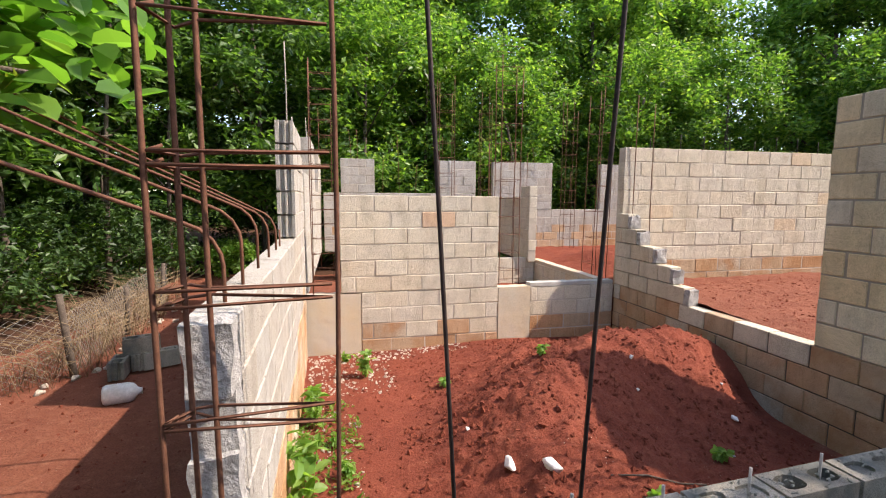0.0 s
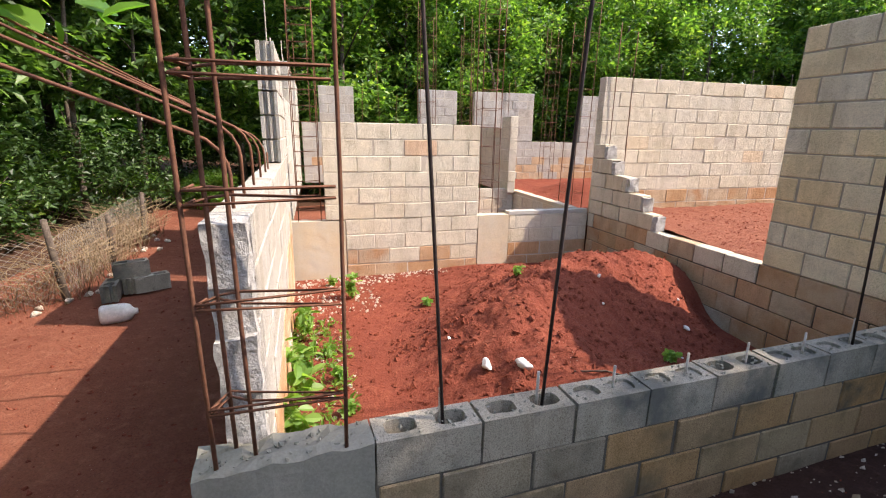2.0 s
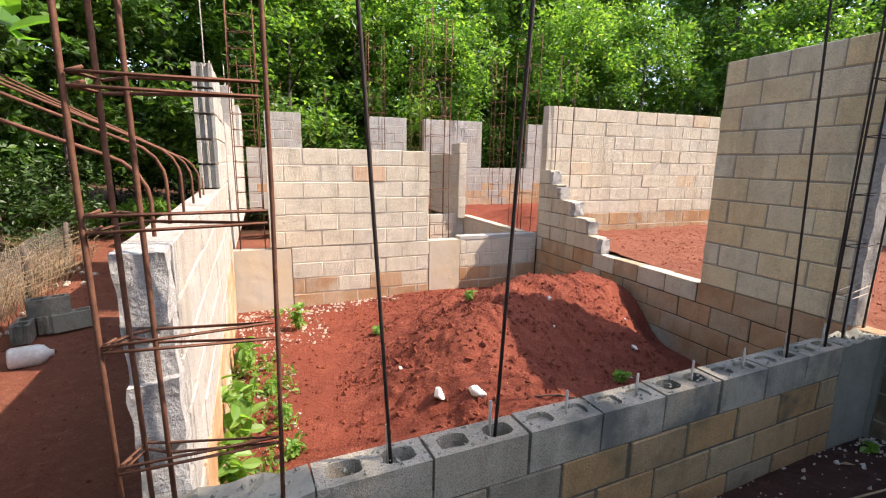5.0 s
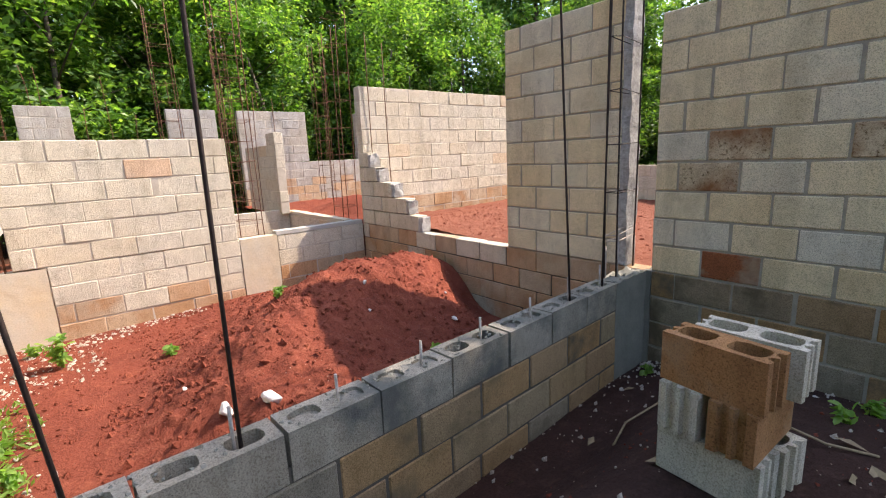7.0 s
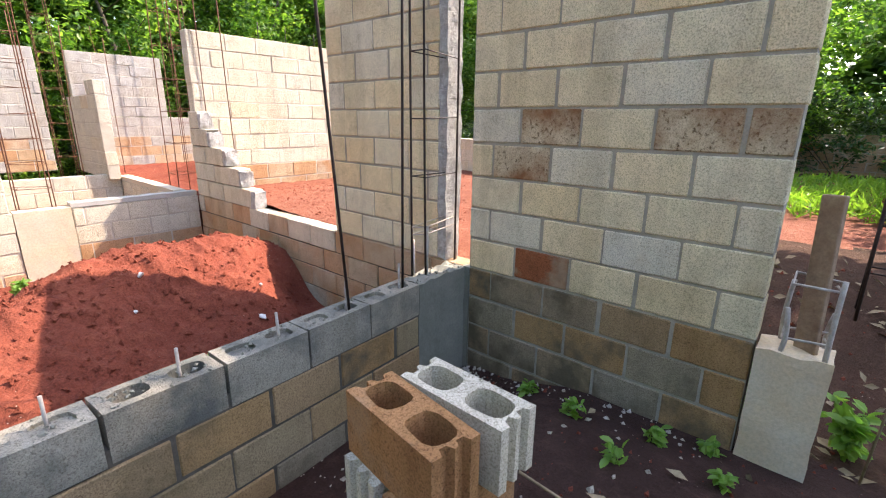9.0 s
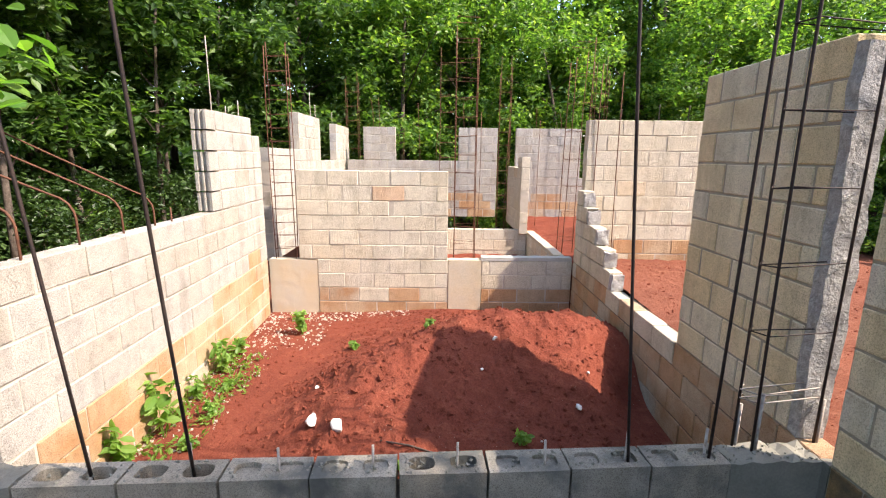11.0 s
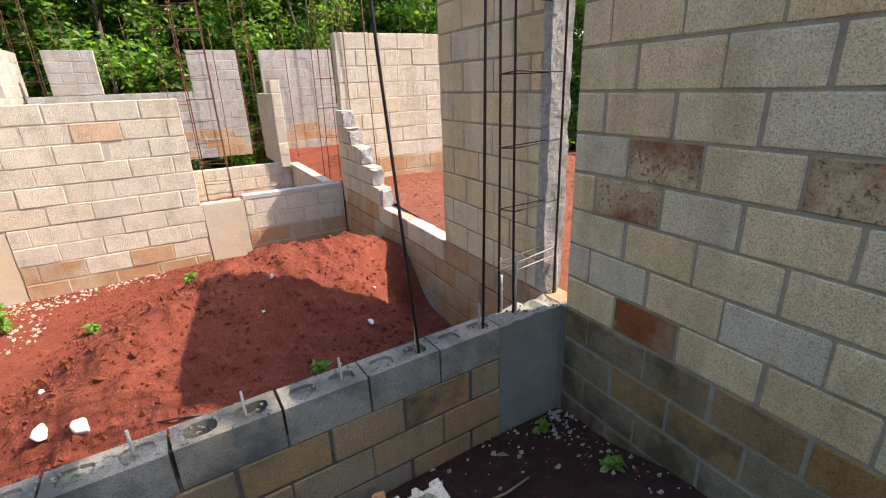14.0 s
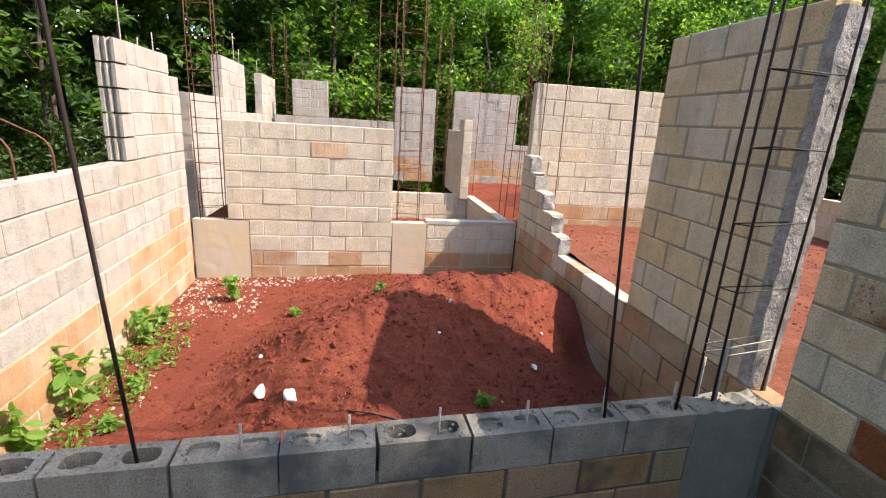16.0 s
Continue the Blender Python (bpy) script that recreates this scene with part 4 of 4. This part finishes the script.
def weed(name, x, y, z, seed, h, label, leaf=M_WEED, size=0.07, stems=5):
    rnd = np.random.default_rng(seed)
    bm = bmesh.new()
    base = tagged(new(name), label, "plant", "weeds")
    centres = []
    for i in range(stems):
        a = rnd.random() * 6.283
        e = Vector((math.cos(a) * h * 0.35 * rnd.random(), math.sin(a) * h * 0.35 * rnd.random(), h * (0.6 + 0.4 * rnd.random())))
        tube_bm([(0, 0, -0.03), e * 0.5 + Vector((0, 0, 0.02)), e], 0.004, 5, bm, 0.5)
        for t in (0.35, 0.55, 0.75, 0.92, 1.0):
            centres.append((*(e * t), 0.025, 4))
    part("stalk", bm, M_WEED, base)
    part("leaves", leaves_mesh("leaves", centres, size, leaf, rnd, droop=0.05, aspect=0.55, oval_leaf=True), None, base)
    base.matrix_basis = pose(x, y, z)
    return base


for i, (x, y, h, st, size) in enumerate(((0.30, 3.58, 0.30, 6, 0.06), (-0.16, 1.45, 0.5, 3, 0.10), (-0.2, 1.1, 0.38, 3, 0.09), (-0.12, 0.8, 0.25, 4, 0.07), (-0.22, 2.55, 0.40, 3, 0.08), (-0.24, 2.95, 0.28, 3, 0.08),
                                     (0.02, 0.55, 0.2, 4, 0.06), (0.1, 1.3, 0.14, 3, 0.05), (0.06, 1.75, 0.14, 3, 0.05), (0.1, 4.1, 0.12, 3, 0.05), (-0.2, 2.05, 0.22, 3, 0.06), (0.0, 2.2, 0.12, 3, 0.05), (0.12, 0.9, 0.12, 4, 0.05))):
    weed("weed", x, y, mound_z(x, y) - 0.01, 60 + i, h, "leafy green weed growing by the block wall", size=size, stems=st)
for i, (x, y) in enumerate(((1.9, 2.55), (2.6, 1.15), (1.75, 0.75), (1.05, 3.0))):
    weed("weed", x, y, mound_z(x, y) - 0.01, 90 + i, 0.09, "small green sprout on the red soil", size=0.05, stems=3)
for i, (x, y) in enumerate(((3.55, -1.2), (3.45, -0.85), (3.7, -1.42), (3.2, -1.15), (3.62, -0.5), (3.4, -1.5), (4.3, -1.9), (4.5, -1.4), (4.25, -2.3), (3.6, 0.0))):
    weed("weed", x, y, ground_z(x, y) - 0.01, 110 + i, 0.09 if i < 6 or i == 9 else 0.32, "small green weed on shaded soil", size=0.045 if i < 6 or i == 9 else 0.085, stems=2 if i < 6 or i == 9 else 6)

# broad-leaved tree that leans over the path
rnd = np.random.default_rng(77)
almond = tagged(new("broadleaf_tree"), "broad-leaved tree with a low bright branch over the path", "tree")
almond.location = (-3.6, 0.6, ground_z(-3.6, 0.6))
bm = bmesh.new()
tube_bm([(0, 0, -0.1), (0.1, 0.05, 1.5), (0.2, 0.1, 3.0), (0.15, 0.3, 5.0)], 0.11, 8, bm, 0.5)
centres = []
for i, e in enumerate(((2.3, 0.9, 2.6), (1.9, 0.6, 2.75), (2.1, 1.3, 2.85), (1.5, 1.2, 2.5), (1.4, 0.5, 2.9), (2.0, 0.9, 3.2), (1.7, 1.5, 3.3), (2.4, 1.2, 3.1), (0.6, -1.2, 3.6), (-1.2, 0.4, 3.8), (0.3, 1.8, 4.2), (1.0, 0.8, 4.6), (0.2, 0.2, 5.4))):
    p = Vector((0.18, 0.1, 2.4 + 0.25 * (i % 5)))
    e = Vector(e)
    tube_bm([p, (p + e) / 2 + Vector((0, 0, 0.15)), e], 0.035, 6, bm, 0.3)
    for t in (0.55, 0.75, 0.9, 1.0):
        q = p.lerp(e, t)
        centres.append((q.x, q.y, q.z, 0.33, 16))
part("trunk", bm, M_BARK, almond)
part("crown", leaves_mesh("crown", centres, 0.2, M_LEAF_BIG, rnd, droop=0.15, aspect=0.62, oval_leaf=True), None, almond)

# ---- fence along the path ----
FX = lambda y: -2.85 - 0.08 * (y - 4.35) - 1.2 * max(0.0, 4.35 - y)
posts = []
for y in (3.4, 4.35, 6.0, 7.7):
    x = FX(y)
    z = ground_z(x, y)
    bm = tube_bm([(0, 0, -0.2), (0.02, 0, 0.4), (0.03, 0.01, 0.80 + 0.15 * math.sin(y * 9))], 0.04, 8, taper=0.8)
    thing("fence_post", bm, M_BARK, "dark weathered rough wooden fence post", "fence post", "fence posts", m=pose(x, y, z, 0, 3, y * 50))
bm = bmesh.new()
y0, y1, h, s = 3.2, 8.2, 0.75, 0.075
n = int((y1 - y0 + h) / s)
for d in (1, -1):
    for i in range(n):
        pts = []
        for k in range(int(h / 0.0375) + 1):
            zz = k * 0.0375
            y = y0 - (h if d > 0 else 0) + i * s + zz * d
            if y0 <= y <= y1:
                x = FX(y) + 0.06 * noise.noise(Vector((y * 1.5, zz * 2, 0))) + 0.004 * (-1) ** k
                pts.append((x, y, ground_z(x, y) + zz))
        if len(pts) > 2:
            tube_bm(pts[::2] + [pts[-1]], 0.0022, 3, bm)
thing("wire_fence", bm, M_WIRE, "sagging chain-link fence along the path", "fence", kind="stuff")
rs = random.Random(9)
proto = thing("path_stone", stone_bm(0.06, 3), M_GRAVEL, "pale rough stone edging the path", "stone", "path edge stones", m=pose(-3.0, 3.2, 0.03))
for i in range(34):
    y = rs.uniform(2.3, 7.8)
    x = FX(y) + rs.uniform(0.1, 0.55)
    c = copy_thing(proto, pose(x, y, ground_z(x, y) + 0.02, rs.uniform(-30, 30), rs.uniform(-30, 30), rs.uniform(0, 360)))
bm = bmesh.new()
for i in range(900):
    y = rs.uniform(2.4, 8.4)
    x = FX(y) - rs.uniform(-0.28, 0.5)
    z, a, l = ground_z(x, y), rs.uniform(0, 6.28), rs.uniform(0.25, 0.95)
    tube_bm([(x, y, z - 0.03), (x + math.cos(a) * l * 0.25, y + math.sin(a) * l * 0.25, z + l * 0.6), (x + math.cos(a) * l * 0.7, y + math.sin(a) * l * 0.7, z + l * 0.75)], 0.003, 3, bm)
thing("dry_weeds", bm, M_DRY, "tangle of dry brown weed stalks along the fence", "weeds", kind="stuff")

# ---- clods on the soil, litter, grass and a garden wall beyond ----
bm = bmesh.new()
rc = random.Random(31)


def NEAR_FRONT(x):
    return -0.06 + 0.055 * x



def lump(bm, x, y, z, s, r):
    m = pose(x, y, z, r.uniform(0, 360), r.uniform(0, 360), 0) @ Matrix.Diagonal((s, s * r.uniform(0.6, 1), s * r.uniform(0.5, 0.9), 1))
    vs = [bm.verts.new(m @ (Vector(c).normalized() * r.uniform(0.7, 1.2))) for c in ((1, 0, 0), (-1, 0, 0), (0, 1, 0), (0, -1, 0), (0, 0, 1), (0, 0, -1))]
    for a, b, c in ((0, 2, 4), (2, 1, 4), (1, 3, 4), (3, 0, 4), (2, 0, 5), (1, 2, 5), (3, 1, 5), (0, 3, 5)):
        bm.faces.new((vs[a], vs[b], vs[c]))


for i in range(9000):
    x, y = rc.uniform(0.1, RX - 0.05), rc.uniform(0.25, FY - 0.1)
    z = mound_z(x, y)
    if z < 0.07 and rc.random() < 0.75:
        continue
    lump(bm, x, y, z, 0.004 + 0.030 * rc.random() ** 4, rc)
for i in range(70):
    x, y = rc.gauss(1.1, 0.45), rc.gauss(1.9, 0.5)
    if 0.2 < x < 3.5 and 0.4 < y < 4:
        lump(bm, x, y, mound_z(x, y), rc.uniform(0.02, 0.05), rc)
thing("soil_clods", bm, M_SOIL, "crumbly red clods strewn over the soil heap", "soil", kind="stuff")
bm = bmesh.new()
for i in range(2200):
    x, y = rc.uniform(RX + 0.2, 8), rc.uniform(0.3, 4.15)
    lump(bm, x, y, fill_z(x, y), 0.005 + 0.02 * rc.random() ** 3, rc)
for i in range(1800):
    x, y = rc.uniform(-3.3, -0.55), rc.uniform(-0.5, 8)
    lump(bm, x, y, ground_z(x, y), 0.005 + 0.022 * rc.random() ** 4, rc)
for i in range(1500):
    x, y = rc.uniform(0.0, 6.5), rc.uniform(-3.5, -0.06)
    lump(bm, x, y, ground_z(x, y), 0.005 + 0.022 * rc.random() ** 4, rc)
thing("ground_clods", bm, M_SOIL, "small red clods and crumbs on the ground", "soil", kind="stuff")
bm = bmesh.new()
for i in range(650):
    t = rc.random()
    x, y = LX + 0.06 + rc.random() ** 1.5 * 0.5, rc.uniform(0.3, 4.25)
    if i % 3 == 0:
        x, y = rc.uniform(LX, 1.6), FY - 0.05 - 0.35 * rc.random() ** 1.5
    lump(bm, x, y, mound_z(x, y), 0.008 + 0.022 * rc.random() ** 2, rc)
for i in range(260):
    x = rc.uniform(1.5, 3.8)
    y = NEAR_FRONT(x) - 0.35 * rc.random() ** 1.6 if rc.random() < 0.5 else rc.uniform(-1.4, 0)
    if y > -1.3 and rc.random() < 0.5:
        x = RX - 0.02 - 0.25 * rc.random() ** 1.5
    lump(bm, x, y, ground_z(x, y), 0.006 + 0.02 * rc.random() ** 2, rc)
for i in range(260):
    x, y = rc.uniform(-0.3, 0.6), FY - 0.04 - 1.25 * rc.random()
    if mound_z(x, y) < 0.16:
        lump(bm, x, y, mound_z(x, y), 0.006 + 0.028 * rc.random() ** 3, rc)
thing("rubble_chips", bm, M_GRAVEL, "pale mortar and lime rubble chips along the wall foot", "rubble", kind="stuff")
rnd = np.random.default_rng(5)
cs = [(rc.uniform(0.5, 6.5), rc.uniform(-4, -0.1)) for i in range(120)] + [(rc.uniform(4.1, 6.5), rc.uniform(-4, -1.2)) for i in range(160)]
part_me = leaves_mesh("leaf_litter", [(x, y, ground_z(x, y) + 0.015, 0.03, 1) for x, y in cs], 0.09, M_DRY, rnd, droop=0.0, aspect=0.5)
thing("leaf_litter", part_me, None, "dry fallen leaves on dark soil", "leaf litter", kind="stuff")
low = [(-0.31 + 0.5 * rc.random() ** 1.4, rc.uniform(0.25, 2.9)) for i in range(210)]
thing("groundcover", leaves_mesh("groundcover", [(x, y, mound_z(x, y) + 0.025, 0.05, 6) for x, y in low], 0.055, M_GRASS, rnd, droop=-0.5, aspect=0.4), None, "low yellow-green groundcover along the block wall", "weeds", kind="stuff")
gs = [(rc.uniform(8.6, 13.5), rc.uniform(-4.5, 3.5)) for i in range(1500)]
thing("grass", leaves_mesh("grass", [(x, y, ground_z(x, y) + 0.06, 0.1, 8) for x, y in gs], 0.16, M_GRASS, rnd, droop=-0.9, aspect=0.2), None, "bright sunlit grass and weeds", "grass", kind="stuff")
for pts in ([(2.55, -0.35, 0.0), (2.8, -0.28, 0.03), (3.1, -0.32, 0.03), (3.3, -0.25, 0.0)], [(2.9, -1.3, 0.0), (2.8, -1.15, 0.02), (2.78, -0.95, 0.05)], [(4.1, -1.95, 0.0), (4.12, -1.97, 0.4), (4.05, -1.9, 0.7)]):
    thing("twig", tube_bm([(x, y, ground_z(x, y) + z + 0.006) for x, y, z in pts], 0.006, 5), M_DRY, "thin dry twig lying on shaded soil", "twig", "twigs")
thing("twig", tube_bm([(x, y, mound_z(x, y) + 0.01) for x, y in ((1.6, 0.95), (1.8, 0.88), (2.05, 0.9), (2.2, 0.86))], 0.006, 5), M_BARK, "thin dry twig lying on the soil heap", "twig", "twigs")
block_wall("garden_wall", "low reddish boundary wall beyond the grass", pose(15.5, 0, 0.3, 0, 0, ALONG_Y), [(-7, 4, 0, 6)], 0.15, 0.0, lambda *a: M_STAIN, seed=41)

bm = bmesh.new()
for i in range(520):
    x, off = rc.uniform(-0.48, 3.86), rc.uniform(-0.07, 0.07)
    if 0.12 < x < 3.4 and abs(off) < 0.05 and rc.random() < 0.4:
        continue
    p = NEAR @ Vector((x, off, 0.795))
    lump(bm, p.x, p.y, p.z, 0.004 + 0.013 * rc.random() ** 2, rc)
thing("mortar_crumbs", bm, M_CONC_MOSS_SHADE, "crumbs of grey mortar along the rough wall top", "rubble", kind="stuff")
